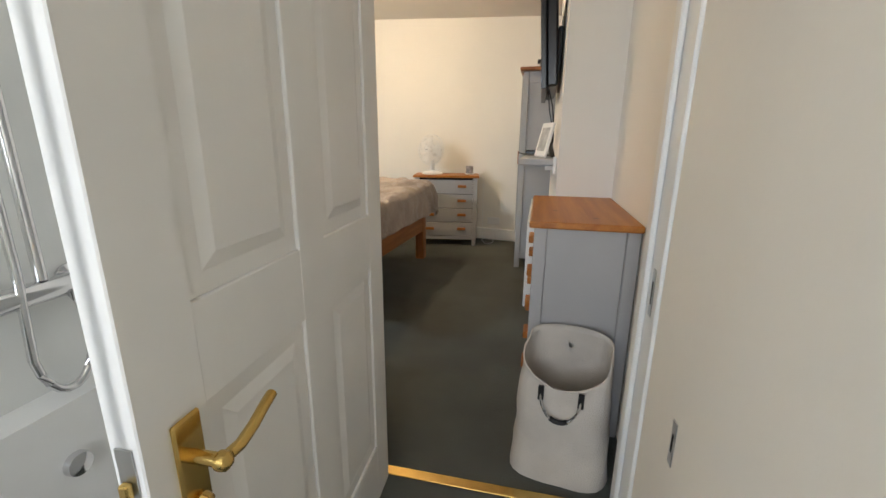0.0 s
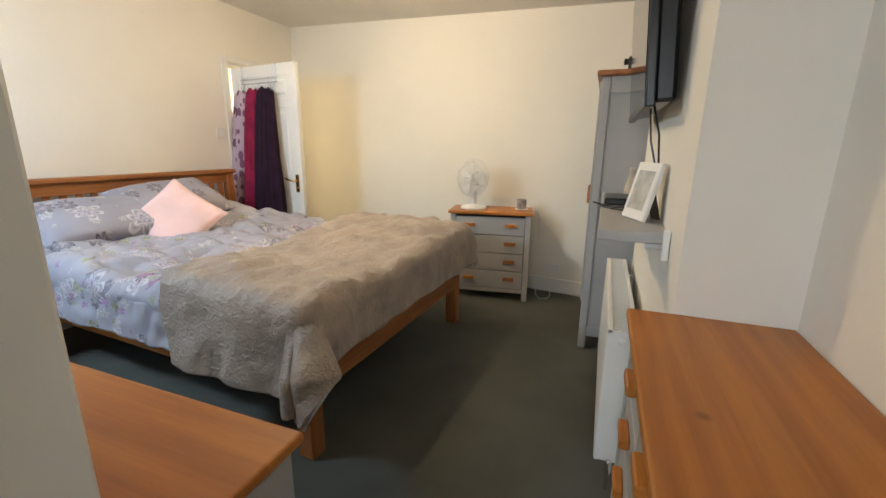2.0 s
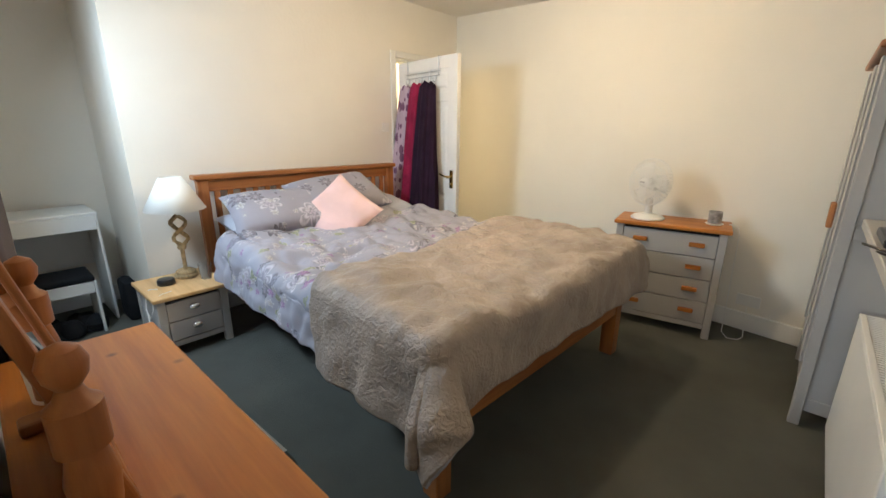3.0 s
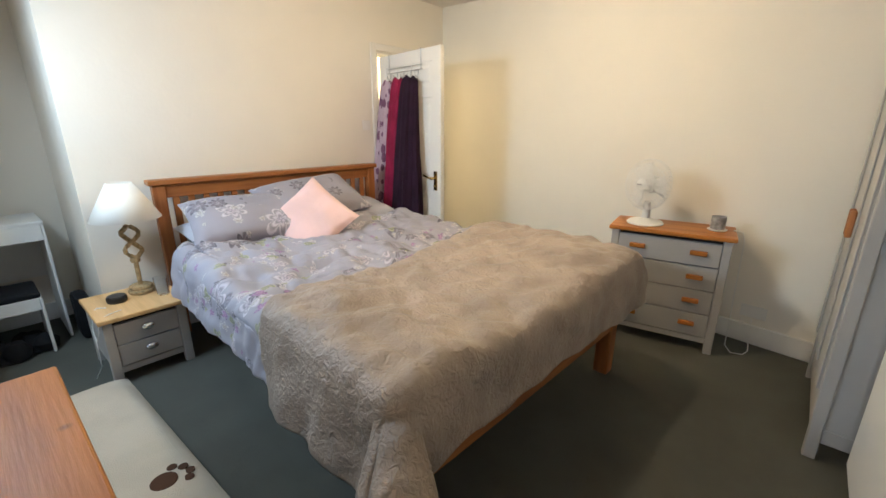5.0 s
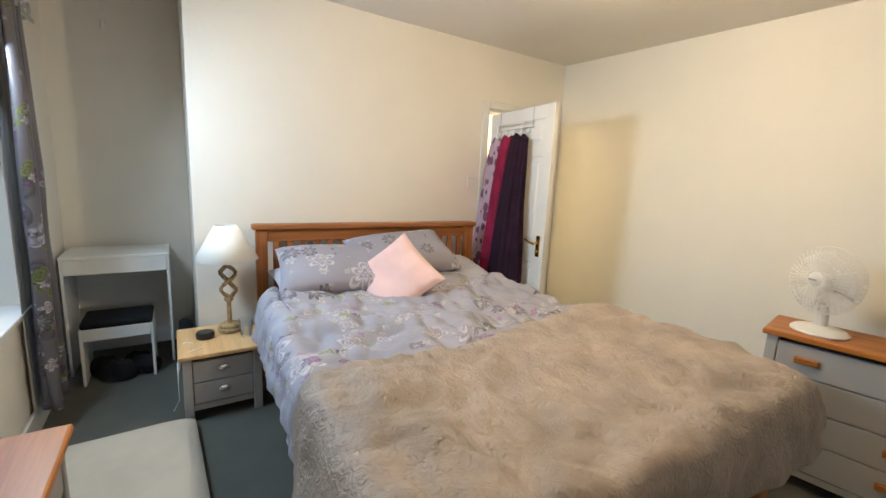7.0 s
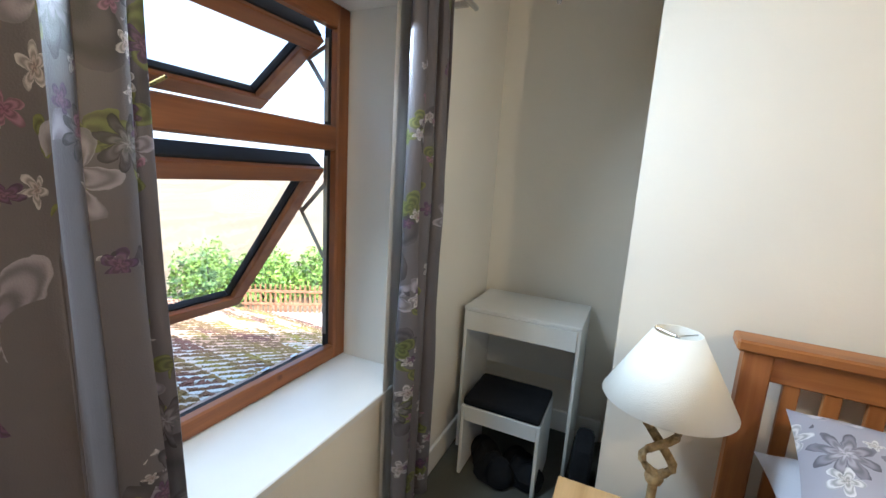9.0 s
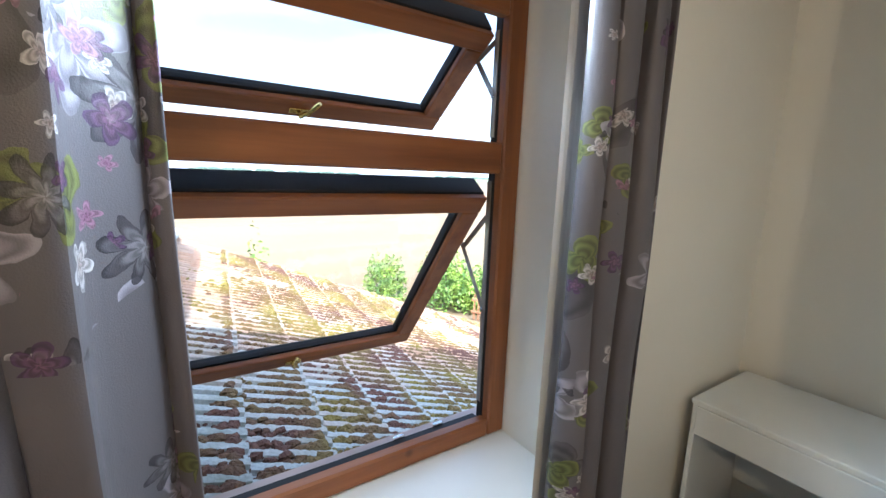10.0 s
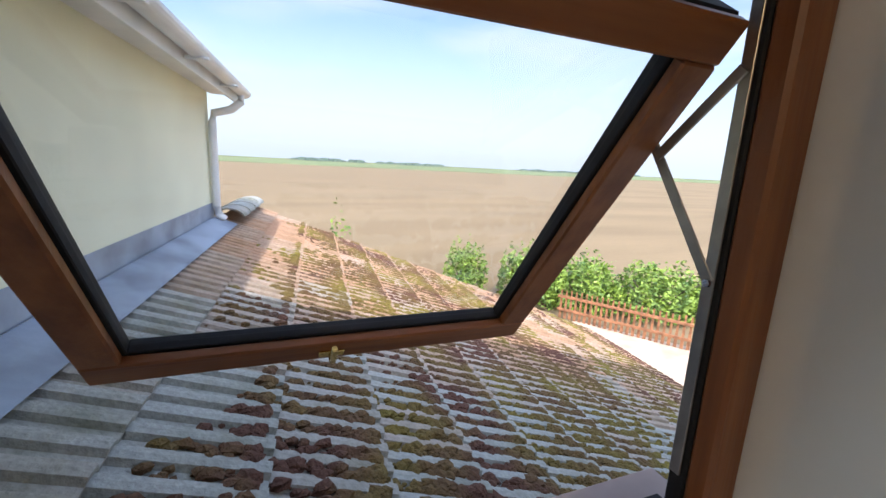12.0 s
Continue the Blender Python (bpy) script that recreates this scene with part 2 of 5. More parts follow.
M_COATR = mat("crimson_robe", (0.26, 0.015, 0.06), 0.9, 0, 0.15, 8, 0.4, 60)
M_BAG = mat("off_white_canvas", (0.62, 0.57, 0.50), 0.9, 0, 0.06, 6, 0.4, 220)
M_YELLOW = mat("cream_render", (0.82, 0.81, 0.60), 0.9, 0, 0.05, 1.2, 0.35, 18)
M_LEAD = mat("lead_flashing", (0.36, 0.42, 0.52), 0.5, 0.25, 0.2, 3, 0.2, 20)
M_PVC = mat("white_pvc", (0.72, 0.72, 0.70), 0.4, 0, 0.06, 4)
M_TILEW = mat("shower_panel", (0.72, 0.72, 0.68), 0.25, 0, 0.04, 4)
M_GLASS = glass("window_glass")
M_CUP = glass("clear_plastic", (0.95, 0.97, 0.98), 0.08)
M_GALV = mat("bright_metal_stay", (0.42, 0.40, 0.37), 0.35, 0.9, 0.1, 20)

FLOWERS = [(2.6, 0.12, 4, 0.40, (0.080, 0.074, 0.085), (0.09, 0.085, 0.095)),
           (6.5, 0.040, 3, 0.38, (0.17, 0.19, 0.05), (0.10, 0.12, 0.025)),
           (5.0, 0.066, 6, 0.50, (0.36, 0.34, 0.40), (0.20, 0.18, 0.24)),
           (5.2, 0.052, 8, 0.48, (0.020, 0.018, 0.026), (0.38, 0.36, 0.40)),
           (9.0, 0.022, 5, 0.45, (0.56, 0.54, 0.56), (0.30, 0.22, 0.20)),
           (9.5, 0.022, 5, 0.35, (0.07, 0.03, 0.10), (0.22, 0.11, 0.18)),
           (9.0, 0.018, 5, 0.22, (0.32, 0.17, 0.25), (0.20, 0.07, 0.15))]
M_CURTAIN = floral("grey_floral_curtain", (0.125, 0.115, 0.128), 0.42, FLOWERS, 4.5)
M_DUVET = floral("lilac_grey_floral_duvet", (0.34, 0.335, 0.39), 0.7,
                 [(3.4, 0.075, 4, 0.35, (0.25, 0.24, 0.29), (0.27, 0.26, 0.31)),
                  (6.5, 0.030, 3, 0.40, (0.40, 0.41, 0.27), (0.30, 0.32, 0.20)),
                  (5.6, 0.050, 6, 0.55, (0.58, 0.55, 0.61), (0.40, 0.35, 0.43)),
                  (6.2, 0.040, 8, 0.42, (0.09, 0.08, 0.11), (0.55, 0.52, 0.56)),
                  (9.5, 0.017, 5, 0.45, (0.66, 0.64, 0.67), (0.45, 0.38, 0.3)),
                  (9.0, 0.018, 5, 0.28, (0.34, 0.18, 0.38), (0.45, 0.28, 0.42))])
M_PILLOW = floral("lilac_grey_floral_pillow", (0.31, 0.295, 0.34), 0.7,
                  [(4.5, 0.08, 6, 0.6, (0.58, 0.55, 0.60), (0.42, 0.36, 0.44)), (6.0, 0.05, 8, 0.4, (0.11, 0.10, 0.13), (0.5, 0.46, 0.5)), (8.0, 0.025, 5, 0.4, (0.62, 0.6, 0.62), (0.4, 0.35, 0.3))])
M_DOTS = floral("lilac_spotted_fleece", (0.50, 0.38, 0.46), 0.95, [(9.0, 0.030, 0, 1.0, (0.16, 0.05, 0.13), (0.16, 0.05, 0.13))], 0.0)


# ---- building helpers ----
def part(name, bm, material, parent, label="", smooth=False):
    me = bpy.data.meshes.new(name)
    bmesh.ops.recalc_face_normals(bm, faces=bm.faces)
    bm.to_mesh(me)
    bm.free()
    if smooth:
        me.shade_smooth()
        try:
            me.set_sharp_from_angle(angle=radians(40))
        except AttributeError:
            pass
    me.materials.append(material)
    ob = new(name, me)
    ob.parent = parent
    if label:
        tagged(ob, label)
    return ob


def thing(name, x, y, z, rz, label, category, group="", kind=""):
    ob = new(name)
    ob.empty_display_size = 0.05
    ob.matrix_basis = pose(x, y, z, 0, 0, rz)
    return tagged(ob, label, category, group, kind)


def box(x0, x1, y0, y1, z0, z1, bevel=0.0, bm=None, seg=1, m=None):
    bm = bm or bmesh.new()
    r = bmesh.ops.create_cube(bm, size=1.0)
    vs = r["verts"]
    for v in vs:
        v.co = Vector((x0 + (v.co.x + 0.5) * (x1 - x0), y0 + (v.co.y + 0.5) * (y1 - y0), z0 + (v.co.z + 0.5) * (z1 - z0)))
    if bevel:
        es = list({e for v in vs for e in v.link_edges})
        r = bmesh.ops.bevel(bm, geom=es, offset=bevel, segments=seg, affect="EDGES", profile=0.5)
        vs = list({v for f in r["faces"] for v in f.verts} | {v for v in vs if v.is_valid})
    if m is not None:
        bmesh.ops.transform(bm, matrix=m, verts=vs)
    return bm


def spun(profile, n=20, bm=None, m=None):
    """A turned shape: profile of (radius, height)."""
    bm = bm or bmesh.new()
    rings = []
    for r, z in profile:
        rings.append([bm.verts.new((max(r, 1e-4) * math.cos(2 * math.pi * k / n), max(r, 1e-4) * math.sin(2 * math.pi * k / n), z)) for k in range(n)])
    for a, b in zip(rings, rings[1:]):
        for k in range(n):
            bm.faces.new((a[k], a[(k + 1) % n], b[(k + 1) % n], b[k]))
    bm.faces.new(rings[0][::-1])
    bm.faces.new(rings[-1])
    if m is not None:
        bmesh.ops.transform(bm, matrix=m, verts=[v for r in rings for v in r])
    return bm


def tube(points, radius, n=8, bm=None):
    """A round bar along points."""
    bm = bm or bmesh.new()
    pts = [Vector(p) for p in points]
    rings = []
    for i, p in enumerate(pts):
        d = (pts[min(i + 1, len(pts) - 1)] - pts[max(i - 1, 0)]).normalized()
        u = d.cross(Vector((0, 0, 1)) if abs(d.z) < 0.9 else Vector((1, 0, 0))).normalized()
        w = d.cross(u)
        rings.append([bm.verts.new(p + radius * (math.cos(2 * math.pi * k / n) * u + math.sin(2 * math.pi * k / n) * w)) for k in range(n)])
    for a, b in zip(rings, rings[1:]):
        for k in range(n):
            bm.faces.new((a[k], a[(k + 1) % n], b[(k + 1) % n], b[k]))
    bm.faces.new(rings[0][::-1])
    bm.faces.new(rings[-1])
    return bm


def sheet(nu, nv, fn, uvfn=None, bm=None):
    """A grid of nu x nv cells, fn(u, v) with u, v in 0..1."""
    bm = bm or bmesh.new()
    uvl = bm.loops.layers.uv.verify()
    g = [[bm.verts.new(fn(i / nu, j / nv)) for j in range(nv + 1)] for i in range(nu + 1)]
    for i in range(nu):
        for j in range(nv):
            f = bm.faces.new((g[i][j], g[i + 1][j], g[i + 1][j + 1], g[i][j + 1]))
            if uvfn:
                for lp, (a, c) in zip(f.loops, ((i, j), (i + 1, j), (i + 1, j + 1), (i, j + 1))):
                    lp[uvl].uv = uvfn(a / nu, c / nv)
    return bm


def thicken(ob, d, offset=1.0):
    md = ob.modifiers.new("thick", "SOLIDIFY")
    md.thickness, md.offset = d, offset
    return ob


def slab(name, pts, z0, z1, material, label, kind="structure", category="wall", top=None):
    """An upright prism on the ground outline pts; top(x, y) may give the upper height."""
    bm = bmesh.new()
    lo = [bm.verts.new((x, y, z0)) for x, y in pts]
    hi = [bm.verts.new((x, y, top(x, y) if top else z1)) for x, y in pts]
    n = len(pts)
    for k in range(n):
        bm.faces.new((lo[k], lo[(k + 1) % n], hi[(k + 1) % n], hi[k]))
    bm.faces.new(lo[::-1])
    bm.faces.new(hi)
    return tagged(part(name, bm, material, None), label, category, "", kind)


def nz(x, y, z=0.0, s=1.0):
    return noise.noise(Vector((x * s, y * s, z * s)))


def ceil_z(x, y=0):
    return 2.28 - 0.065 * x


# ---- the shell ----
WX, SY, BX, EX = -3.86, 1.90, -0.232, 0.04


def north_y(x):
    return 5.40 - 0.1445 * (x + 0.65)


def up(x, y):
    return ceil_z(x) + 0.03


slab("floor", [(-6.2, 1.86), (0.3, 1.86), (0.3, 6.4), (-6.2, 6.4)], -0.15, 0.0, M_CARPET, "worn grey-green fitted bedroom carpet", category="floor")
slab("wall_west", [(WX, 2.66), (WX, 4.93), (WX - 0.14, 4.93), (WX - 0.14, 2.80), (-4.70, 2.80), (-4.70, 2.66)], 0, 2.6, M_WALL, "smooth cream painted chimney breast wall", top=up)
slab("wall_west_north", [(WX, 5.80), (WX, 6.2), (WX - 0.14, 6.2), (WX - 0.14, 5.80)], 0, 2.6, M_WALL, "cream painted wall beside the door", top=up)
slab("wall_west_lintel", [(WX, 4.93), (WX, 5.80), (WX - 0.14, 5.80), (WX - 0.14, 4.93)], 2.02, 2.6, M_WALL, "cream painted wall above the door", top=up)
slab("wall_alcove", [(-4.70, 1.5), (-4.70, 2.80), (-4.84, 2.80), (-4.84, 1.5)], 0, 2.6, M_WALL, "cream painted alcove wall", top=up)
slab("wall_north", [(WX - 0.05, north_y(WX - 0.05)), (0.2, north_y(0.2)), (0.2, north_y(0.2) + 0.14), (WX - 0.05, north_y(WX - 0.05) + 0.14)], 0, 2.6, M_WALL, "plain cream painted end wall", top=up)
slab("wall_east", [(EX, SY), (EX + 0.14, SY), (EX + 0.14, 5.6), (EX, 5.6), (EX, 4.34), (BX, 4.34), (BX, 2.92), (EX, 2.92)], 0, 2.6, M_WALL, "cream painted wall with a shallow projecting pier", top=up)
# window wall: opening x -3.72..-2.66, z 0.66..2.03
WL, WR, WB, WT, OY = -2.66, -3.72, 0.66, 2.03, 1.53
slab("wall_south_1", [(-4.70, OY), (WR, OY), (WR, SY), (-4.70, SY)], -0.1, 2.6, M_WALL, "cream painted window wall", top=up)
slab("wall_south_2", [(WL, OY), (-0.84, OY), (-0.84, SY), (WL, SY)], -0.1, 2.6, M_WALL, "cream painted window wall", top=up)
slab("wall_south_apron", [(WR, OY), (WL, OY), (WL, SY), (WR, SY)], -0.1, WB - 0.03, M_WALL, "cream painted wall under the window")
slab("wall_south_lintel", [(WR, OY), (WL, OY), (WL, SY), (WR, SY)], WT, 2.6, M_WALL, "cream painted wall above the window", top=up)
slab("wall_south_door_lintel", [(-0.84, 1.72), (0.04, 1.72), (0.04, SY), (-0.84, SY)], 2.0, 2.6, M_WALL, "cream painted wall above the door", top=up)
bm = box(WR - 0.0, WL, 1.56, SY + 0.025, WB - 0.03, WB, 0.004)
tagged(part("window_sill", bm, M_WHITE, None), "white painted deep window sill", "sill", "", "structure")
bm = bmesh.new()
vs = [bm.verts.new((x, y, ceil_z(x) + dz)) for dz in (0, 0.12) for x, y in ((-6.2, 1.40), (0.3, 1.40), (0.3, 6.4), (-6.2, 6.4))]
for f in ((0, 1, 2, 3), (4, 5, 6, 7), (0, 1, 5, 4), (1, 2, 6, 5), (2, 3, 7, 6), (3, 0, 4, 7)):
    bm.faces.new([vs[i] for i in f])
tagged(part("ceiling", bm, M_CEIL, None), "cream painted slightly sloping ceiling", "ceiling", "", "structure")


def skirting(name, a, b, h=0.13, d=0.018):
    ax, ay, bx, by = *a, *b
    L = math.hypot(bx - ax, by - ay)
    bm = box(0, L, 0, d, 0, h, 0.005)
    ob = tagged(part(name, bm, M_WHITE, None), "white painted moulded skirting board", "skirting", "", "structure")
    ob.matrix_basis = pose(ax, ay, 0.001, 0, 0, math.degrees(math.atan2(by - ay, bx - ax)))


skirting("baseboard_1", (0.04, north_y(0.04) - 0.001), (WX, north_y(WX) - 0.001))
bpy.data.objects["baseboard_1"].matrix_basis = pose(WX, north_y(WX) - 0.02, 0.001, 0, 0, math.degrees(math.atan(-0.1445)))
skirting("baseboard_2", (-4.68, SY + 0.001), (-0.95, SY + 0.001))
skirting("baseboard_3", (BX - 0.001, 2.93), (BX - 0.001, 4.33))
skirting("baseboard_4", (WX + 0.019, 2.67), (WX + 0.019, 4.85))
skirting("baseboard_5", (-4.68, 1.92), (-4.68, 2.64))

# hall beyond the far door
slab("hall_floor", [(-6.1, 4.0), (WX - 0.14, 4.0), (WX - 0.14, 6.4), (-6.1, 6.4)], 0.0, 0.004, M_CARPET, "grey hall carpet", category="floor")
slab("hall_wall_1", [(-5.3, 4.0), (-5.2, 4.0), (-5.2, 6.4), (-5.3, 6.4)], 0, 2.6, M_WALL, "cream hall wall", top=up)
slab("hall_wall_2", [(-5.3, 4.3), (WX - 0.15, 4.3), (WX - 0.15, 4.4), (-5.3, 4.4)], 0, 2.6, M_WALL, "cream hall wall", top=up)
slab("hall_wall_3", [(-5.3, 6.25), (-3.7, 6.25), (-3.7, 6.35), (-5.3, 6.35)], 0, 2.6, M_WALL, "cream hall wall", top=up)

# bathroom behind the entrance
slab("bathroom_floor", [(-2.1, -1.2), (0.2, -1.2), (0.2, 1.86), (-2.1, 1.86)], -0.15, -0.002, M_CARPET, "grey carpet by the bathroom door", category="floor")
slab("bathroom_wall_east", [(-0.02, -1.2), (0.1, -1.2), (0.1, 1.72), (-0.02, 1.72)], 0, 2.5, M_WALL, "pale painted bathroom wall")
slab("bathroom_wall_west", [(-1.42, -1.2), (-1.30, -1.2), (-1.30, 1.44), (-1.42, 1.44)], 0, 2.5, M_TILEW, "pale shiny shower wall panel")
# south wall is unseen; its opening is added for the fill lamp
slab("bathroom_wall_south_1", [(-1.72, -1.3), (-1.1, -1.3), (-1.1, -1.2), (-1.72, -1.2)], 0, 2.5, M_WALL, "pale painted bathroom wall")
slab("bathroom_wall_south_2", [(-0.3, -1.3), (0.1, -1.3), (0.1, -1.2), (-0.3, -1.2)], 0, 2.5, M_WALL, "pale painted bathroom wall")
slab("bathroom_wall_south_3", [(-1.1, -1.3), (-0.3, -1.3), (-0.3, -1.2), (-1.1, -1.2)], 0, 0.9, M_WALL, "pale painted bathroom wall under an unseen added opening")
slab("bathroom_wall_south_4", [(-1.1, -1.3), (-0.3, -1.3), (-0.3, -1.2), (-1.1, -1.2)], 2.1, 2.5, M_WALL, "pale painted bathroom wall above an unseen added opening")
slab("bathroom_ceiling", [(-1.72, -1.3), (0.1, -1.3), (0.1, 1.72), (-1.72, 1.72)], 2.5, 2.55, M_CEIL, "white bathroom ceiling", category="ceiling")


# ---- doors ----
def panel_door(name, w, h, x, y, rz, label, side):
    """A six-panel door; local x runs from the hinge to the lock edge, moulded on both faces."""
    root = thing(name, x, y, 0.008, rz, label, "door", "", "structure")
    bm = bmesh.new()
    box(0, w, -0.0125, 0.0125, 0, h, 0, bm)
    sx = (0.0, 0.10, w / 2 - 0.05, w / 2 + 0.05, w - 0.10, w)
    zs = (0.0, 0.20, 0.78, 0.92, 1.58, 1.66, h - 0.10, h)
    for a, b in ((0, 1), (2, 3), (4, 5)):
        box(sx[a], sx[b], -0.0195, 0.0195, 0, h, 0.002, bm)
    for a, b in ((0, 1), (2, 3), (4, 5), (6, 7)):
        for p, q in ((1, 2), (3, 4)):
            box(sx[p] - 0.003, sx[q] + 0.003, -0.019, 0.019, zs[a], zs[b], 0.002, bm)
    part("leaf", bm, M_WHITE, root)
    for p, q in ((1, 2), (3, 4)):
        for a, b in ((1, 2), (3, 4), (5, 6)):
            bm = bmesh.new()
            for s in (-1, 1):
                x0, x1, z0, z1 = sx[p] + 0.03, sx[q] - 0.03, zs[a] + 0.03, zs[b] - 0.03
                o = [bm.verts.new((X, s * 0.0127, Z)) for X, Z in ((x0, z0), (x1, z0), (x1, z1), (x0, z1))]
                i = [bm.verts.new((X, s * 0.0185, Z)) for X, Z in ((x0 + 0.022, z0 + 0.022), (x1 - 0.022, z0 + 0.022), (x1 - 0.022, z1 - 0.022), (x0 + 0.022, z1 - 0.022))]
                for k in range(4):
                    bm.faces.new((o[k], o[(k + 1) % 4], i[(k + 1) % 4], i[k]))
                bm.faces.new(i)
            part("door_panel", bm, M_WHITE, root)
    return root


def lever(root, x, z, s, turn):
    """A brass lever on a backplate, on the face s of a door."""
    bm = box(x - 0.022, x + 0.022, min(s * 0.0196, s * 0.027), max(s * 0.0196, s * 0.027), z - 0.085, z + 0.075, 0.003)
    plate = part("handle_plate", bm, M_BRASS, root, "polished brass backplate")
    bm = tube([(x, s * 0.027, z + 0.02), (x, s * 0.07, z + 0.02)], 0.009, 12)
    pts = [(x, s * 0.066, z + 0.02), (x + turn * 0.03, s * 0.070, z + 0.020), (x + turn * 0.06, s * 0.069, z + 0.026), (x + turn * 0.09, s * 0.066, z + 0.034), (x + turn * 0.115, s * 0.062, z + 0.036)]
    tube(pts, 0.008, 10, bm)
    spun([(0.004, -0.012), (0.012, -0.006), (0.013, 0.0), (0.012, 0.006), (0.004, 0.012)], 12, bm, pose(x, s * 0.068, z + 0.02, 90, 0, 0))
    part("lever", bm, M_BRASS, plate, smooth=True)
    bm = spun([(0.008, 0), (0.011, 0.004), (0.008, 0.014), (0.003, 0.016)], 14, None, pose(x, s * 0.027, z - 0.045, -90 * s, 0, 0))
    part("lock_turn", bm, M_BRASS, plate, smooth=True)


d1 = panel_door("door_1", 0.815, 1.96, -0.775, 1.815, -87.3, "white six-panel bathroom door standing open, brass lever", 1)
lever(d1, 0.757, 0.715, 1, -1)
bm = box(0.8155, 0.8175, -0.011, 0.011, 0.63, 0.79, 0.0005)
part("latch_plate", bm, M_STEEL, d1)
bm = box(0.8176, 0.827, -0.006, 0.006, 0.73, 0.75, 0.002)
part("latch_bolt", bm, M_BRASS, d1)
d2 = panel_door("door_2", 0.86, 1.95, -3.835, 4.985, -8.5, "white panelled bedroom door standing open with coats", 1)
lever(d2, 0.80, 0.92, -1, -1)


def frame_set(name, axis, at, a, b, h, depth, w=0.06, label="white painted door frame"):
    """Lining and architraves round an opening: axis 'x' for a wall along x."""
    root = thing(name, 0, 0, 0, 0, label, "door frame", "", "structure")
    lo, hi = at

    def put(nm, u0, u1, v0, v1, z0, z1):
        part(nm, box(u0, u1, v0, v1, z0, z1, 0.004) if axis == "x" else box(v0, v1, u0, u1, z0, z1, 0.004), M_WHITE, root)
    put("jamb", a, a + 0.025, lo, hi, 0.001, h)
    put("jamb", b - 0.025, b, lo, hi, 0.001, h)
    put("head", a + 0.026, b - 0.026, lo, hi, h - 0.025, h)
    for v0, v1 in ((lo - 0.015, lo - 0.001), (hi + 0.001, hi + 0.015)):
        put("architrave", a - w, a - 0.001, v0, v1, 0.001, h + w)
        put("architrave", b + 0.001, b + w, v0, v1, 0.001, h + w)
        put("architrave", a, b, v0, v1, h + 0.001, h + w)
    return root


frame_set("door_frame_2", "y", (WX - 0.14, WX), 4.932, 5.798, 2.018, 0.14)
df = thing("door_frame_1", 0, 0, 0, 0, "white painted bathroom door frame", "door frame", "", "structure")
part("jamb", box(-0.839, -0.80, 1.72, SY + 0.002, 0.001, 2.0, 0.004), M_WHITE, df)
part("jamb", box(-0.028, 0.039, 1.722, SY - 0.001, 0.001, 2.0, 0.004), M_WHITE, df)
part("stop", box(-0.043, -0.0285, 1.80, 1.85, 0.001, 1.96, 0.004), M_WHITE, df)
part("head", box(-0.799, -0.029, 1.722, SY - 0.001, 1.965, 1.999, 0.004), M_WHITE, df)
part("architrave", box(-0.90, -0.8405, SY + 0.001, SY + 0.018, 0.001, 2.06, 0.004), M_WHITE, df)
for y0, z0, z1 in ((1.755, 0.70, 0.82), (1.50, 0.48, 0.58)):
    X = -0.0285 if y0 > 1.7 else -0.0205
    sp = part("strike_plate", box(X - 0.002, X, y0, y0 + 0.022, z0, z1, 0.0005), M_STEEL, df)
    part("strike_hole", box(X - 0.0026, X - 0.0021, y0 + 0.007, y0 + 0.015, z0 + 0.03, z1 - 0.03), M_BLACK, sp)
bm = box(-0.80, -0.028, 1.825, 1.865, 0.001, 0.007, 0.002)
tagged(part("threshold_strip", bm, M_BRASS, None), "worn brass carpet threshold strip", "threshold", "", "structure")


# ---- the bed ----
bed = thing("bed", -1.405, 3.705, 0, -3.2, "wide orange pine slatted bed frame on square legs", "bed")
HB, HW = -2.30, 0.84
part("headboard_top", box(HB - 0.055, HB + 0.045, -HW - 0.02, HW + 0.02, 1.012, 1.045, 0.006), M_PINE_Y, bed)
part("top_rail", box(HB - 0.02, HB + 0.015, -HW + 0.071, HW - 0.071, 0.93, 1.0115, 0.003), M_PINE_Y, bed)
part("lower_rail", box(HB - 0.02, HB + 0.015, -HW + 0.071, HW - 0.071, 0.42, 0.50, 0.003), M_PINE_Y, bed)
for s in (-1, 1):
    part("headboard_post", box(HB - 0.03, HB + 0.03, s * HW - 0.035 - s * 0.035, s * HW + 0.035 - s * 0.035, 0.0, 1.0115, 0.004), M_PINE_Z, bed)
for k in range(17):
    y = -HW + 0.125 + k * (2 * HW - 0.25) / 16
    part("slat", box(HB - 0.011, HB + 0.008, y - 0.019, y + 0.019, 0.5005, 0.9295, 0.002), M_PINE_Z, bed)
for s in (-1, 1):
    part("side_rail", box(HB + 0.031, -0.075, s * 0.775 - 0.014, s * 0.775 + 0.014, 0.27, 0.40, 0.004), M_PINE_X, bed)
    part("leg", box(-0.074, 0.006, s * 0.76 - 0.04, s * 0.76 + 0.04, 0.0, 0.42, 0.005), M_PINE_Z, bed)
part("foot_rail", box(-0.030, 0.002, -0.719, 0.719, 0.275, 0.42, 0.004), M_PINE_Y, bed)
mattress = thing("mattress", -1.405, 3.705, 0.40, -3.2, "deep mattress under a pale blue-grey fitted sheet", "mattress")
part("mattress_body", box(HB + 0.06, -0.03, -0.755, 0.755, 0.0, 0.215, 0.05, None, 3), M_SHEET, mattress, smooth=True)


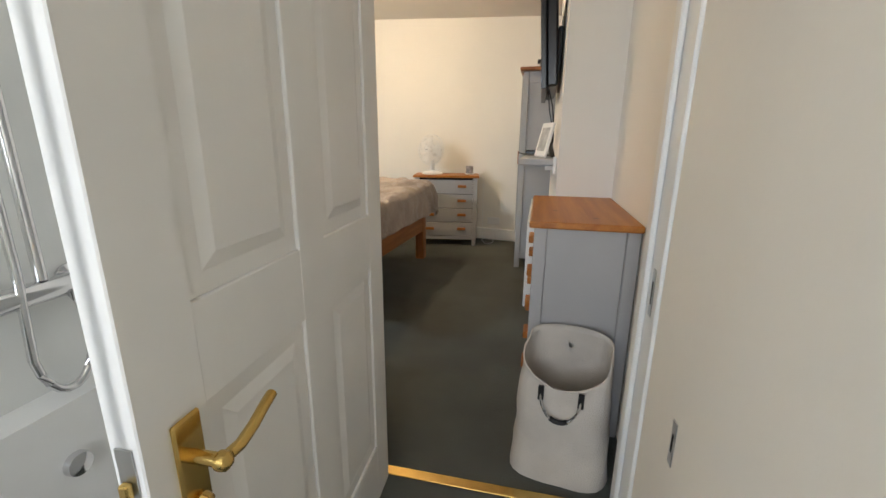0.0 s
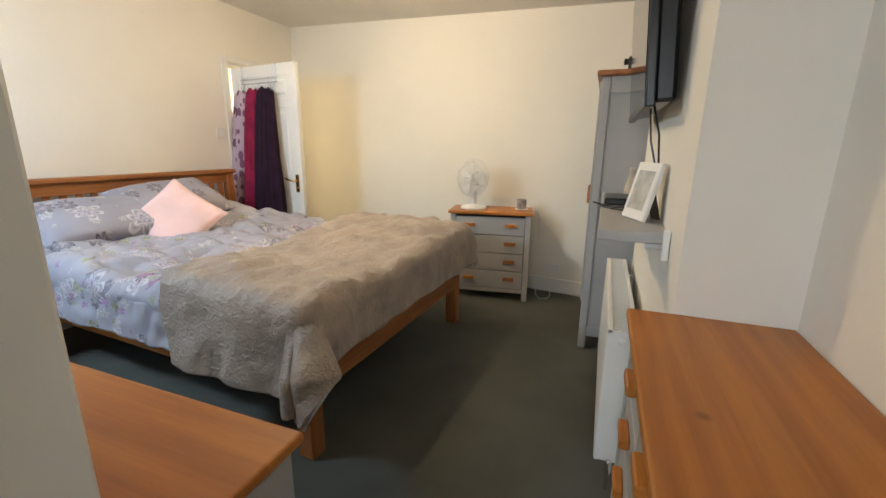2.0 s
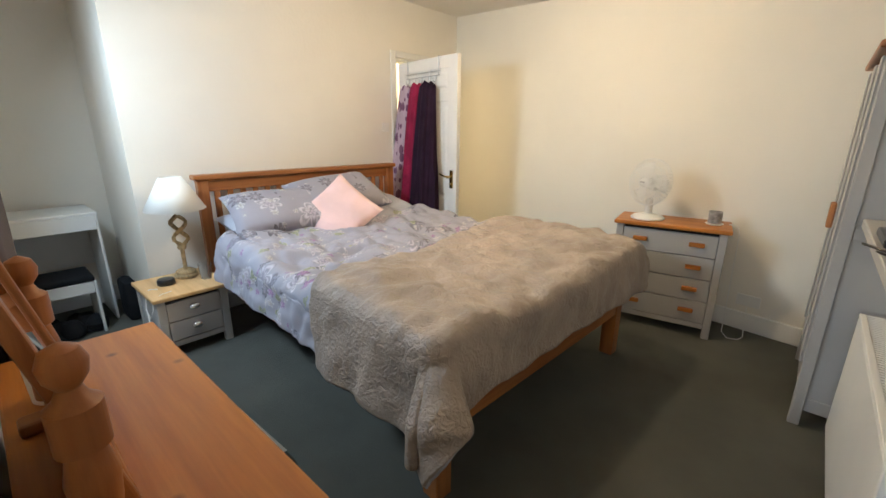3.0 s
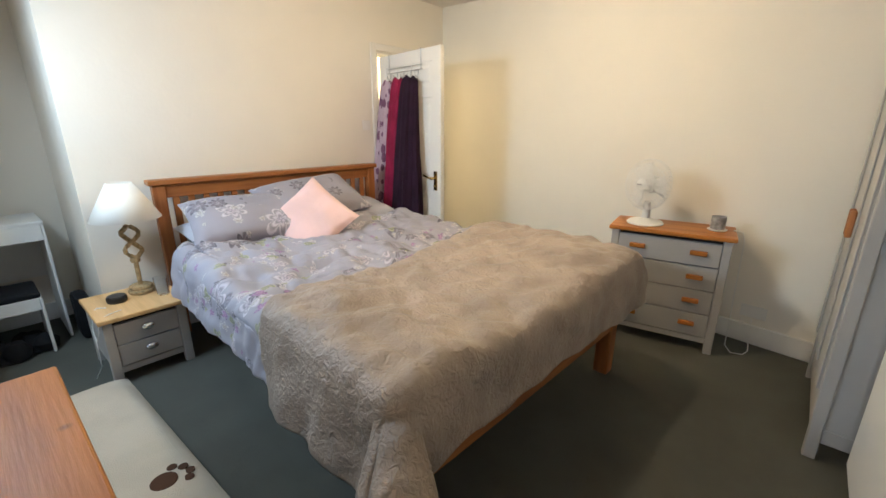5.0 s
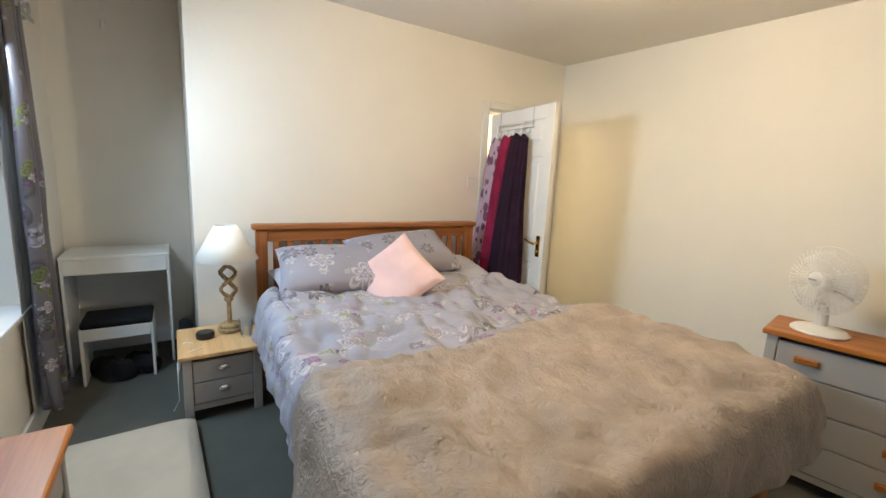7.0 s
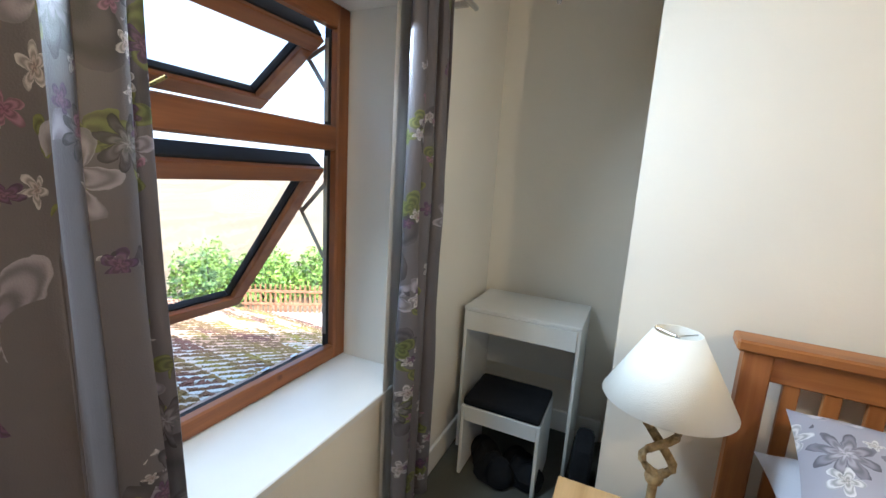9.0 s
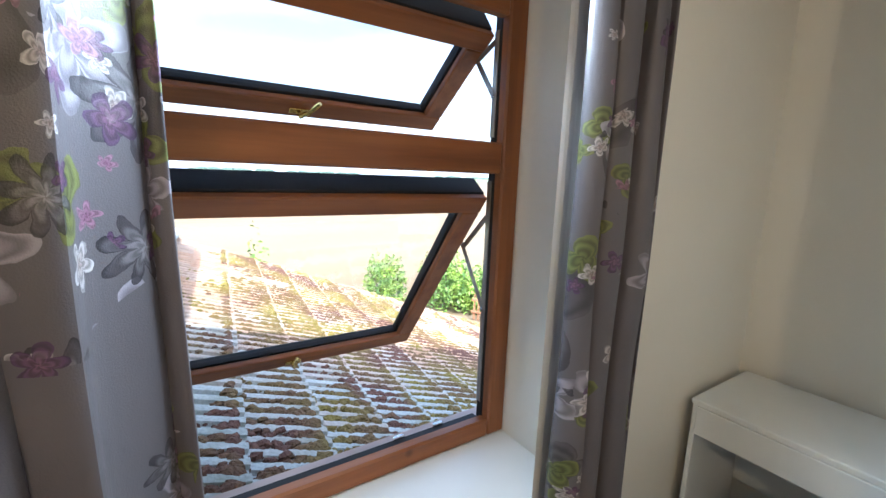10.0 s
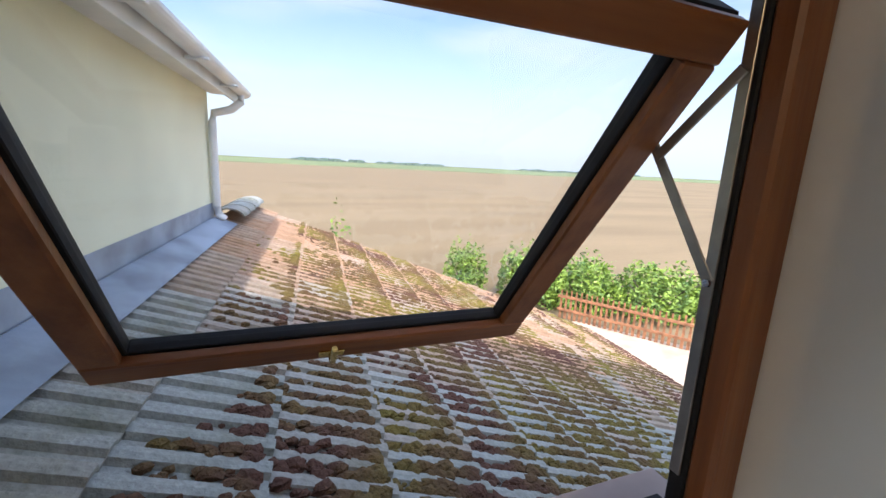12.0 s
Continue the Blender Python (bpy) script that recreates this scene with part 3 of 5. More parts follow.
def drape(a, b, W, A, top, r=0.07, flare=0.05):
    """Where a cloth lies over a rectangle (x up to A, y within W): a, b flat cloth coordinates."""
    da, db = max(a - A, 0.0), max(abs(b) - W, 0.0)
    sb = 1 if b >= 0 else -1
    d = math.hypot(da, db)
    px, py = min(a, A), sb * min(abs(b), W)
    if d < 1e-6:
        return px, py, top, 0.0
    ox, oy = da / d, sb * db / d
    q = math.pi * r / 2
    if d < q:
        return px + ox * r * math.sin(d / r), py + oy * r * math.sin(d / r), top - r * (1 - math.cos(d / r)), 0.0
    h = d - q
    return px + ox * (r + flare * h), py + oy * (r + flare * h), top - r - h, h


def cover(name, a0, a1, b0, b1, top, W, A, na, nb, fold, lift, slant=0.0, puff=None, seed=0.0, corner=0.0):
    def fn(u, v):
        b = b0 + (b1 - b0) * v
        start = a0 + slant * (v - 0.5)
        a = start + (a1 - start) * u
        x, y, z, h = drape(a, b, W, A, top)
        w = nz(a * 2.1 + seed, b * 1.7, seed) * lift + nz(a * 5.0, b * 4.2 + seed, 3.1) * lift * 0.55 + nz(a * 13, b * 11, seed) * lift * 0.30 - abs(nz(a * 9 - b * 4, b * 3.2 + a, seed + 5)) * lift * 0.9 - abs(nz(a * 6 + seed, b * 9, 8.8)) * lift * 0.8 - abs(nz(a * 3.1 + b * 3, b * 5 - a * 2, seed + 2)) * lift * 0.7
        if puff:
            w += puff(a, b)
        if h <= 0:
            z += w
        else:
            k = min(h / 0.25, 1.0)
            f = fold * k * math.sin((a if abs(b) > W else b) * 21 + 2.5 * nz(a * 2, b * 2, seed))
            if abs(b) > W:
                y += (1 if b > 0 else -1) * (f + 0.02 * k + w * 0.5)
            if a > A:
                x += f + 0.02 * k + w * 0.5
            z += 0.10 * w
            if a > A and abs(b) > W and corner:
                # rounded spare corner; on the near side it swells out in one heavy fold
                g = math.atan2(abs(b) - W, a - A)
                s2 = math.sin(2 * g)
                z += 0.22 * h * s2
                if b < 0:
                    q = corner * min(h / 0.16, 1.0) * max(s2, 0) ** 0.6 * (1 - 0.30 * math.exp(-((g - 1.15) / 0.10) ** 2))
                    x += q * math.cos(g) * 1.15
                    y -= q * math.sin(g)
        return (x, y, max(z, 0.03))
    return sheet(na, nb, fn, lambda u, v: (a0 + (a1 - a0) * u, b0 + (b1 - b0) * v))


def duvet_puff(a, b):
    return 0.035 * math.exp(-((a + 1.75) / 0.25) ** 2) * (1 if abs(b) < 0.75 else 0.4)


duvet = cover("duvet", -1.93, -0.02, -1.09, 1.12, 0.66, 0.77, -0.02, 200, 220, 0.007, 0.046, 0.10, duvet_puff, 1.3)
dv = thicken(part("duvet", duvet, M_DUVET, None, smooth=True), 0.03)
dv.matrix_basis = pose(-1.405, 3.705, 0, 0, 0, -3.2)
tagged(dv, "rumpled lilac-grey duvet printed with pale and dark flowers", "duvet")


def quilt_puff(a, b):
    q = 0.005 * abs(math.sin(a * 24 + 3 * nz(a * 4, b * 4))) * abs(math.sin(b * 22 + 3 * nz(b * 4, a * 4, 5)))
    return q + 0.03 * math.exp(-((b + 0.72) / 0.2) ** 2) + 0.03 * math.exp(-((b - 0.65) / 0.25) ** 2) + 0.02


quilt = cover("quilt", -0.80, 0.28, -1.19, 1.10, 0.70, 0.80, 0.012, 150, 260, 0.014, 0.028, -0.30, quilt_puff, 7.7, 0.135)
quilt.verts.ensure_lookup_table()
hem = [quilt.verts[i * 261].co.copy() for i in range(151)] + [quilt.verts[150 * 261 + k].co.copy() for k in range(1, 261)]
qv = thicken(part("quilted_throw", quilt, M_QUILT, None, smooth=True), 0.016)
qv.matrix_basis = pose(-1.405, 3.705, 0, 0, 0, -3.2)
part("piping", tube(hem, 0.006, 6), M_SHEET, qv, "pale piped edge", True)
tagged(qv, "satin grey-brown quilted throw draped over the bed's foot", "throw")


def pillow(name, w, h, t, m, material, label, seed):
    bm = bmesh.new()
    uvl = bm.loops.layers.uv.verify()
    n = 22
    for s in (1, -1):
        def fn(u, v):
            x, y = (u - 0.5), (v - 0.5)
            e = (1 - (2 * x) ** 4) * (1 - (2 * y) ** 4)
            pin = 1 - 0.07 * (1 - (2 * y) ** 2) * abs(2 * x) ** 3
            pin2 = 1 - 0.07 * (1 - (2 * x) ** 2) * abs(2 * y) ** 3
            z = s * t * 0.5 * max(e, 0) ** 0.55 + 0.018 * nz(u * 4 + seed, v * 4, s) * max(e, 0) + 0.006 * nz(u * 14 + seed, v * 14, s) * max(e, 0)
            return (x * w * pin, y * h * pin2, z)
        sheet(n, n, fn, lambda u, v: (u * w + seed, v * h + seed), bm)
    bmesh.ops.remove_doubles(bm, verts=bm.verts, dist=0.0008)
    ob = part(name, bm, material, None, smooth=True)
    ob.matrix_basis = m
    return tagged(ob, label, "pillow" if "pillow" in name else "cushion")


BP = pose(-1.405, 3.705, 0, 0, 0, -3.2)
pillow("pillow", 0.46, 0.70, 0.15, BP @ pose(-2.02, -0.42, 0.70, 0, 12, 4), M_SHEET, "plain pale blue-grey pillow lying under a printed one", 0.2)
pillow("pillow", 0.46, 0.70, 0.15, BP @ pose(-2.02, 0.42, 0.70, 0, 12, 2), M_SHEET, "plain pale grey pillow on the far side", 2.2)
pillow("pillow", 0.46, 0.72, 0.18, BP @ pose(-1.98, -0.40, 0.79, 0, 26, -6), M_PILLOW, "creased floral printed pillow against the headboard", 4.2)
pillow("pillow", 0.46, 0.76, 0.18, BP @ pose(-2.03, 0.10, 0.85, 4, 28, 6), M_PILLOW, "creased dark floral pillow propped on top", 6.2)
pillow("cushion", 0.45, 0.45, 0.105, BP @ pose(-1.73, -0.09, 0.775, 24, 50, -14) @ pose(0, 0, 0, 0, 0, 30), M_PINK, "small pale pink velvet cushion propped on pillows", 8.1)


# ---- grey painted furniture ----
def cup_handle(parent, x, y, z, material=None):
    """A small bar pull projecting towards -y."""
    bm = box(x - 0.045, x + 0.045, y - 0.024, y - 0.001, z - 0.014, z + 0.014, 0.004)
    return part("handle", bm, material or M_PINE_X, parent, "small pine block handle" if material is None else "nickel cup handle")


def chest(name, w, d, h, rows, m, label, top_mat, handle_mat=None, category="chest of drawers", split_top=False, cols=1):
    """Front faces local -y; local origin at the front left foot."""
    root = thing(name, 0, 0, 0, 0, label, category)
    root.matrix_basis = m
    for x in (0.0, w - 0.045):
        for y in (0.0, d - 0.045):
            part("leg", box(x, x + 0.045, y, y + 0.045, 0, h - 0.026, 0.003), M_GREY, root)
    for x in (0.010, w - 0.026):
        part("side_panel", box(x, x + 0.016, 0.046, d - 0.046, 0.09, h - 0.026, 0.002), M_GREY, root)
    part("back_panel", box(0.046, w - 0.046, d - 0.02, d - 0.008, 0.09, h - 0.026), M_GREY, root)
    part("plinth_rail", box(0.0455, w - 0.0455, 0.008, 0.026, 0.065, 0.10, 0.002), M_GREY, root)
    part("carcass", box(0.047, w - 0.047, 0.03, d - 0.022, 0.10, h - 0.03), M_BLACK, root)
    part("top", box(-0.018, w + 0.018, -0.018, d + 0.004, h - 0.0255, h, 0.006, None, 2), top_mat, root)
    z0, z1 = 0.103, h - 0.045
    dh = (z1 - z0) / rows
    for r in range(rows):
        for c in range(cols):
            x0 = 0.048 + c * (w - 0.096) / cols
            x1 = 0.048 + (c + 1) * (w - 0.096) / cols - (0.004 if c < cols - 1 else 0)
            dr = part("drawer", box(x0, x1, 0.004, 0.024, z0 + r * dh + 0.003, z0 + (r + 1) * dh - 0.003, 0.003), M_GREY, root)
            xs = ((x0 + x1) / 2,) if (cols > 1 or handle_mat) else (x0 + (x1 - x0) * 0.2, x0 + (x1 - x0) * 0.8)
            for x in xs:
                if handle_mat:
                    hz = z0 + (r + 0.56) * dh
                    bm = spun([(0.034, 0.0), (0.034, 0.004), (0.030, 0.014), (0.018, 0.021), (0.002, 0.023)], 18, None, pose(x, 0.0035, hz, 90, 0, 0))
                    bmesh.ops.scale(bm, vec=(1, 1, 0.62), space=Matrix.Translation((-x, 0, -hz)), verts=bm.verts)
                    part("handle", bm, handle_mat, dr, "shiny nickel cup handle", smooth=True)
                else:
                    cup_handle(dr, x, 0.004, z0 + (r + 0.55) * dh)
    return root


# far chest, turned a little
ch = chest("chest_of_drawers", 0.66, 0.34, 0.755, 4, pose(-1.60, 4.965, 0, 0, 0, 9.0), "grey painted four-drawer chest with a brown pine top", M_PINE_X)
# tall chest beside the entrance: front faces -x
dr = chest("tall_chest", 0.70, 0.36, 0.845, 5, pose(-0.325, 2.905, 0, 0, 0, -90), "grey painted chest with a knotty orange pine top", M_PINE_X, None, "chest of drawers", False, 2)
# bedside table: front faces +x
ns = chest("bedside_table", 0.395, 0.44, 0.398, 2, pose(-3.325, 2.552, 0, 0, 0, 90), "grey bedside table with a pale oak top", M_OAK, M_CHROME, "bedside table")

# dressing table along the window wall, front faces +y
dt = thing("dressing_table", 0, 0, 0, 0, "grey dressing table with a wide orange pine top", "dressing table")
part("top", box(-2.21, -0.945, 1.925, 2.305, 0.695, 0.72, 0.007, None, 2), M_PINE_X, dt)
part("side_panel", box(-0.985, -0.962, 1.94, 2.285, 0.0, 0.6945, 0.003), M_GREY, dt)
part("side_panel", box(-2.19, -2.167, 1.94, 2.285, 0.0, 0.6945, 0.003), M_GREY, dt)
part("side_panel", box(-1.42, -1.40, 1.94, 2.27, 0.0, 0.6945, 0.003), M_GREY, dt)
part("back_panel", box(-2.166, -0.986, 1.945, 1.958, 0.25, 0.6945), M_GREY, dt)
for k in range(3):
    d = part("drawer", box(-1.398, -0.987, 2.262, 2.280, 0.07 + k * 0.205, 0.268 + k * 0.205, 0.003), M_GREY, dt)
    bm = box(-1.25, -1.14, 2.281, 2.30, 0.16 + k * 0.205, 0.18 + k * 0.205, 0.004)
    part("handle", bm, M_PINE_X, d)
d = part("drawer", box(-2.165, -1.421, 2.262, 2.280, 0.56, 0.69, 0.003), M_GREY, dt)
part("handle", box(-1.86, -1.72, 2.281, 2.30, 0.615, 0.635, 0.004), M_PINE_X, d)

# toilet mirror on turned posts
mir = thing("dressing_mirror", -1.515, 2.02, 0.7205, 0, "orange pine swing mirror on turned posts", "mirror")
POST = [(0.020, 0.0), (0.020, 0.03), (0.030, 0.036), (0.030, 0.06), (0.018, 0.07), (0.024, 0.10), (0.028, 0.14), (0.020, 0.18), (0.028, 0.185), (0.028, 0.24), (0.017, 0.25), (0.012, 0.262), (0.021, 0.275), (0.024, 0.292), (0.018, 0.308), (0.003, 0.316)]
for s in (-1, 1):
    part("post", spun([(r * 1.1, z * 1.12 + 0.03) for r, z in POST], 22, None, pose(s * 0.26, 0, 0)), M_PINE_Z, mir, smooth=True)
    part("foot", box(s * 0.26 - 0.028, s * 0.26 + 0.028, -0.07, 0.06, 0.0, 0.0295, 0.008, None, 2), M_PINE_Y, mir)
part("base_rail", box(-0.231, 0.231, -0.02, 0.02, 0.002, 0.03, 0.004), M_PINE_X, mir)
TILT = pose(0, 0, 0.24, 13, 0, 0)
for s in (-1, 1):
    part("mirror_stile", box(s * 0.205 - 0.018, s * 0.205 + 0.018, -0.011, 0.011, -0.17, 0.40, 0.005, None, 2, TILT), M_PINE_Z, mir)
for z in (-0.17, 0.364):
    part("mirror_rail", box(-0.186, 0.186, -0.011, 0.011, z, z + 0.036, 0.005, None, 2, TILT), M_PINE_X, mir)
part("mirror_back", box(-0.187, 0.187, -0.009, -0.004, -0.133, 0.363, 0, None, 1, TILT), M_PINE_Z, mir)
part("mirror_glass", box(-0.1865, 0.1865, -0.0035, 0.003, -0.1335, 0.3635, 0, None, 1, TILT), mat("mirror_silver", (0.86, 0.87, 0.87), 0.02, 1.0, 0.01, 2), mir)
bm = spun([(0.036, 0), (0.040, 0.004), (0.044, 0.10), (0.041, 0.10), (0.037, 0.008), (0.001, 0.006)], 22)
cup = part("white_pot", bm, M_WHITEPL, None, smooth=True)
cup.location = (-1.90, 2.02, 0.7205)
tagged(cup, "white ceramic pot on the dressing table", "pot")

# wardrobe: front faces -x
wd = thing("wardrobe", 0, 0, 0, 0, "tall grey painted wardrobe with a brown pine cornice", "wardrobe")
X0, X1, Y0, Y1, H = -0.495, 0.02, 4.385, 5.20, 1.69
for x in (X0, X1 - 0.045):
    for y in (Y0, Y1 - 0.045):
        part("post", box(x, x + 0.045, y, y + 0.045, 0.0, H - 0.031, 0.003), M_GREY, wd)
part("side_panel", box(X0 + 0.046, X1 - 0.046, Y0 + 0.012, Y0 + 0.028, 0.10, H - 0.031), M_GREY, wd)
part("side_panel", box(X0 + 0.046, X1 - 0.046, Y1 - 0.028, Y1 - 0.012, 0.10, H - 0.031), M_GREY, wd)
part("side_rail", box(X0 + 0.046, X1 - 0.046, Y0 + 0.004, Y0 + 0.0115, 0.92, 0.97, 0.002), M_GREY, wd)
part("side_rail", box(X0 + 0.046, X1 - 0.046, Y0 + 0.004, Y0 + 0.0115, H - 0.12, H - 0.031, 0.002), M_GREY, wd)
part("bottom_rail", box(X0 + 0.046, X1 - 0.046, Y0 + 0.003, Y0 + 0.011, 0.085, 0.15, 0.002), M_GREY, wd)
part("back_panel", box(X1 - 0.02, X1 - 0.01, Y0 + 0.046, Y1 - 0.046, 0.1, H - 0.031), M_GREY, wd)
part("plinth", box(X0 + 0.012, X0 + 0.03, Y0 + 0.0455, Y1 - 0.0455, 0.07, 0.30, 0.002), M_GREY, wd)
part("cornice", box(X0 - 0.03, X1 + 0.0, Y0 - 0.03, Y1 + 0.03, H - 0.03, H, 0.01, None, 2), M_PINE_Y, wd)
for k in range(2):
    y0 = Y0 + 0.048 + k * (Y1 - Y0 - 0.096) / 2
    y1 = y0 + (Y1 - Y0 - 0.096) / 2 - 0.004
    dd = part("wardrobe_door", box(X0 - 0.004, X0 + 0.016, y0, y1, 0.305, H - 0.05, 0.003), M_GREY, wd)
    for a, b in ((y0, y0 + 0.06), (y1 - 0.06, y1)):
        part("stile", box(X0 - 0.012, X0 - 0.0045, a, b, 0.306, H - 0.051, 0.002), M_GREY, dd)
    yh = y1 - 0.03 if k == 0 else y0 + 0.03
    part("handle", box(X0 - 0.036, X0 - 0.0125, yh - 0.011, yh + 0.011, 0.90, 1.02, 0.005), M_PINE_Z, dd, "pine block handle")
bm = box(-0.37, -0.32, 4.40, 4.45, H + 0.001, H + 0.07, 0.006)
spun([(0.016, 0), (0.018, 0.02), (0.004, 0.024)], 14, bm, pose(-0.37, 4.425, H + 0.045, 0, -90, 0))
tagged(part("camera_cube", bm, M_BPLASTIC, None), "small black camera on top of the wardrobe", "camera")

# white desk and stool in the alcove
dk = thing("vanity_desk", 0, 0, 0, 0, "small white vanity desk with one drawer", "desk")
part("lid", box(-4.665, -4.255, 1.935, 2.515, 0.775, 0.795, 0.003), M_MELAMINE, dk)
part("drawer_front", box(-4.268, -4.252, 1.955, 2.497, 0.675, 0.774, 0.002), M_MELAMINE, dk)
part("back_panel", box(-4.66, -4.645, 1.9555, 2.4965, 0.35, 0.774), M_MELAMINE, dk)
part("drawer_base", box(-4.644, -4.269, 1.9555, 2.4965, 0.675, 0.69), M_MELAMINE, dk)
for y in (1.938, 2.4975):
    part("side_panel", box(-4.655, -4.262, y, y + 0.016, 0.0, 0.7745, 0.002), M_MELAMINE, dk)
st = thing("stool", 0, 0, 0, 0, "white stool with a black padded seat", "stool")
part("rail", box(-4.085, -4.070, 2.045, 2.39, 0.29, 0.365, 0.002), M_MELAMINE, st)
part("rail", box(-4.385, -4.370, 2.045, 2.39, 0.29, 0.365, 0.002), M_MELAMINE, st)
for y in (2.028, 2.391):
    part("side_panel", box(-4.385, -4.068, y, y + 0.016, 0.0, 0.365, 0.002), M_MELAMINE, st)
part("seat", box(-4.38, -4.072, 2.032, 2.403, 0.366, 0.405, 0.014, None, 3), M_FABRIC, st, "black padded seat", True)
bm = bmesh.new()
for k in range(7):
    spun([(0.001, 0), (0.06 + 0.02 * (k % 3), 0.01), (0.07, 0.06), (0.04, 0.10 + 0.015 * (k % 2)), (0.002, 0.12)], 12, bm, pose(-4.25 + 0.05 * (k % 4), 2.10 + 0.045 * k, 0.001))
tagged(part("shoe_heap", bm, M_FABRIC, None, smooth=True), "heap of dark shoes and bags under the stool", "shoes", "", "stuff")
bm = box(-4.32, -4.10, 2.545, 2.63, 0.001, 0.30, 0.03, None, 2)
tagged(part("black_bag", bm, M_FABRIC, None, smooth=True), "black fabric bag standing between desk and wall", "bag")

# ---- bedside things ----
lp = thing("table_lamp", -3.625, 2.815, 0.3985, 0, "knotted rope table lamp with a cream cone shade", "lamp")
part("base", spun([(0.060, 0), (0.068, 0.008), (0.068, 0.020), (0.060, 0.027), (0.056, 0.028), (0.060, 0.034), (0.058, 0.046), (0.048, 0.052), (0.02, 0.050), (0.002, 0.051)], 24), M_ROPE, lp, "coiled jute rope base", True)
pts = [(0, 0, 0.015 + 0.021 * k) for k in range(9)]
pts += [(0.015 * math.sin(k * 0.8), 0.042 * math.sin(k * 0.62), 0.205 + 0.022 * k + 0.008 * math.sin(k * 1.2)) for k in range(11)]
bm = tube(pts, 0.013, 10)
tube([(0.012, 0.042 * math.sin(k * 0.62 + 3.1), 0.22 + 0.019 * k) for k in range(11)], 0.012, 10, bm)
spun([(0.022, 0.19), (0.027, 0.205), (0.022, 0.22)], 14, bm)
part("rope_stem", bm, M_ROPE, lp, "knotted jute rope stem", True)
bm = bmesh.new()
n = 36
for r0, r1 in (((0.175, 0.455), (0.062, 0.66)),):
    lo = [bm.verts.new((r0[0] * math.cos(2 * math.pi * k / n), r0[0] * math.sin(2 * math.pi * k / n), r0[1])) for k in range(n)]
    hi = [bm.verts.new((r1[0] * math.cos(2 * math.pi * k / n), r1[0] * math.sin(2 * math.pi * k / n), r1[1])) for k in range(n)]
    for k in range(n):
        bm.faces.new((lo[k], lo[(k + 1) % n], hi[(k + 1) % n], hi[k]))
thicken(part("shade", bm, M_SHADE, lp, "cream fabric cone shade", True), 0.003, -1)
bm = tube([(0, 0, 0.43), (0, 0, 0.648)], 0.006)
for k in range(3):
    tube([(0, 0, 0.646), (0.061 * math.cos(k * 2.1), 0.061 * math.sin(k * 2.1), 0.652)], 0.0015, 6, bm)
part("shade_carrier", bm, M_STEEL, lp)
ec = part("smart_speaker", spun([(0.046, 0), (0.050, 0.006), (0.050, 0.028), (0.044, 0.037), (0.002, 0.038)], 28), M_BPLASTIC, None, smooth=True)
ec.location = (-3.56, 2.677, 0.3985)
tagged(ec, "round black smart speaker on the bedside table", "speaker")
bm = spun([(0.028, 0), (0.030, 0.002), (0.041, 0.105), (0.039, 0.105), (0.028, 0.005), (0.001, 0.004)], 24)
cp = part("plastic_cup", bm, M_CUP, None, smooth=True)
cp.location = (-3.49, 2.89, 0.3985)
cp.visible_shadow = False
tagged(cp, "clear plastic tumbler on the bedside table", "cup")
bm = tube([(-3.49, 2.61, 0.402), (-3.52, 2.575, 0.402), (-3.50, 2.548, 0.39), (-3.49, 2.535, 0.30), (-3.44, 2.53, 0.20), (-3.47, 2.53, 0.08), (-3.5, 2.50, 0.006)], 0.003, 6)
tube([(-3.40, 2.66, 0.401), (-3.38, 2.60, 0.401), (-3.36, 2.55, 0.39), (-3.36, 2.54, 0.32), (-3.40, 2.53, 0.26), (-3.48, 2.53, 0.30)], 0.0022, 6, bm)
tagged(part("cable", bm, M_WHITEPL, None), "thin pale charging cables trailing off the bedside table", "cable")

# ---- far chest: fan and candle jar ----
fx, fy, fz = -1.40, 5.17, 0.7555
fan = thing("desk_fan", fx - 0.055, fy - 0.03, fz, -24, "white oscillating desk fan with a wire guard", "fan")
part("base", spun([(0.085, 0), (0.088, 0.006), (0.078, 0.016), (0.03, 0.026), (0.02, 0.03), (0.017, 0.11), (0.002, 0.112)], 28), M_WHITEPL, fan, smooth=True)
HEAD = pose(0, -0.02, 0.20, 84, 0, 0)
part("motor", spun([(0.002, -0.11), (0.035, -0.105), (0.045, -0.05), (0.042, -0.01), (0.002, 0.0)], 22, None, HEAD), M_WHITEPL, fan, smooth=True)
R = 0.125
for z, r in ((0.045, 0.03), (0.04, 0.07), (0.03, 0.10), (0.01, R), (-0.012, R), (-0.03, 0.08)):
    part("guard_ring", tube([HEAD @ Vector((r * math.cos(2 * math.pi * k / 32), r * math.sin(2 * math.pi * k / 32), z)) for k in range(33)], 0.0020, 5), M_WHITEPL, fan)
for k in range(44):
    a = 2 * math.pi * k / 44
    wire = [(0.028, 0.046), (0.07, 0.041), (R, 0.012), (R, -0.012), (0.04, -0.034)]
    part("guard_wire", tube([HEAD @ Vector((r * math.cos(a), r * math.sin(a), z)) for r, z in wire], 0.0016, 4), M_WHITEPL, fan)
for k in range(3):
    bm = sheet(8, 6, lambda u, v: ((0.025 + 0.085 * u) * math.cos(k * 2.094 + (v - 0.5) * (1.3 - 0.3 * u)), (0.025 + 0.085 * u) * math.sin(k * 2.094 + (v - 0.5) * (1.3 - 0.3 * u)), (v - 0.5) * 0.028))
    bmesh.ops.transform(bm, matrix=HEAD, verts=bm.verts)
    thicken(part("blade", bm, M_WHITEPL, fan, smooth=True), 0.002)
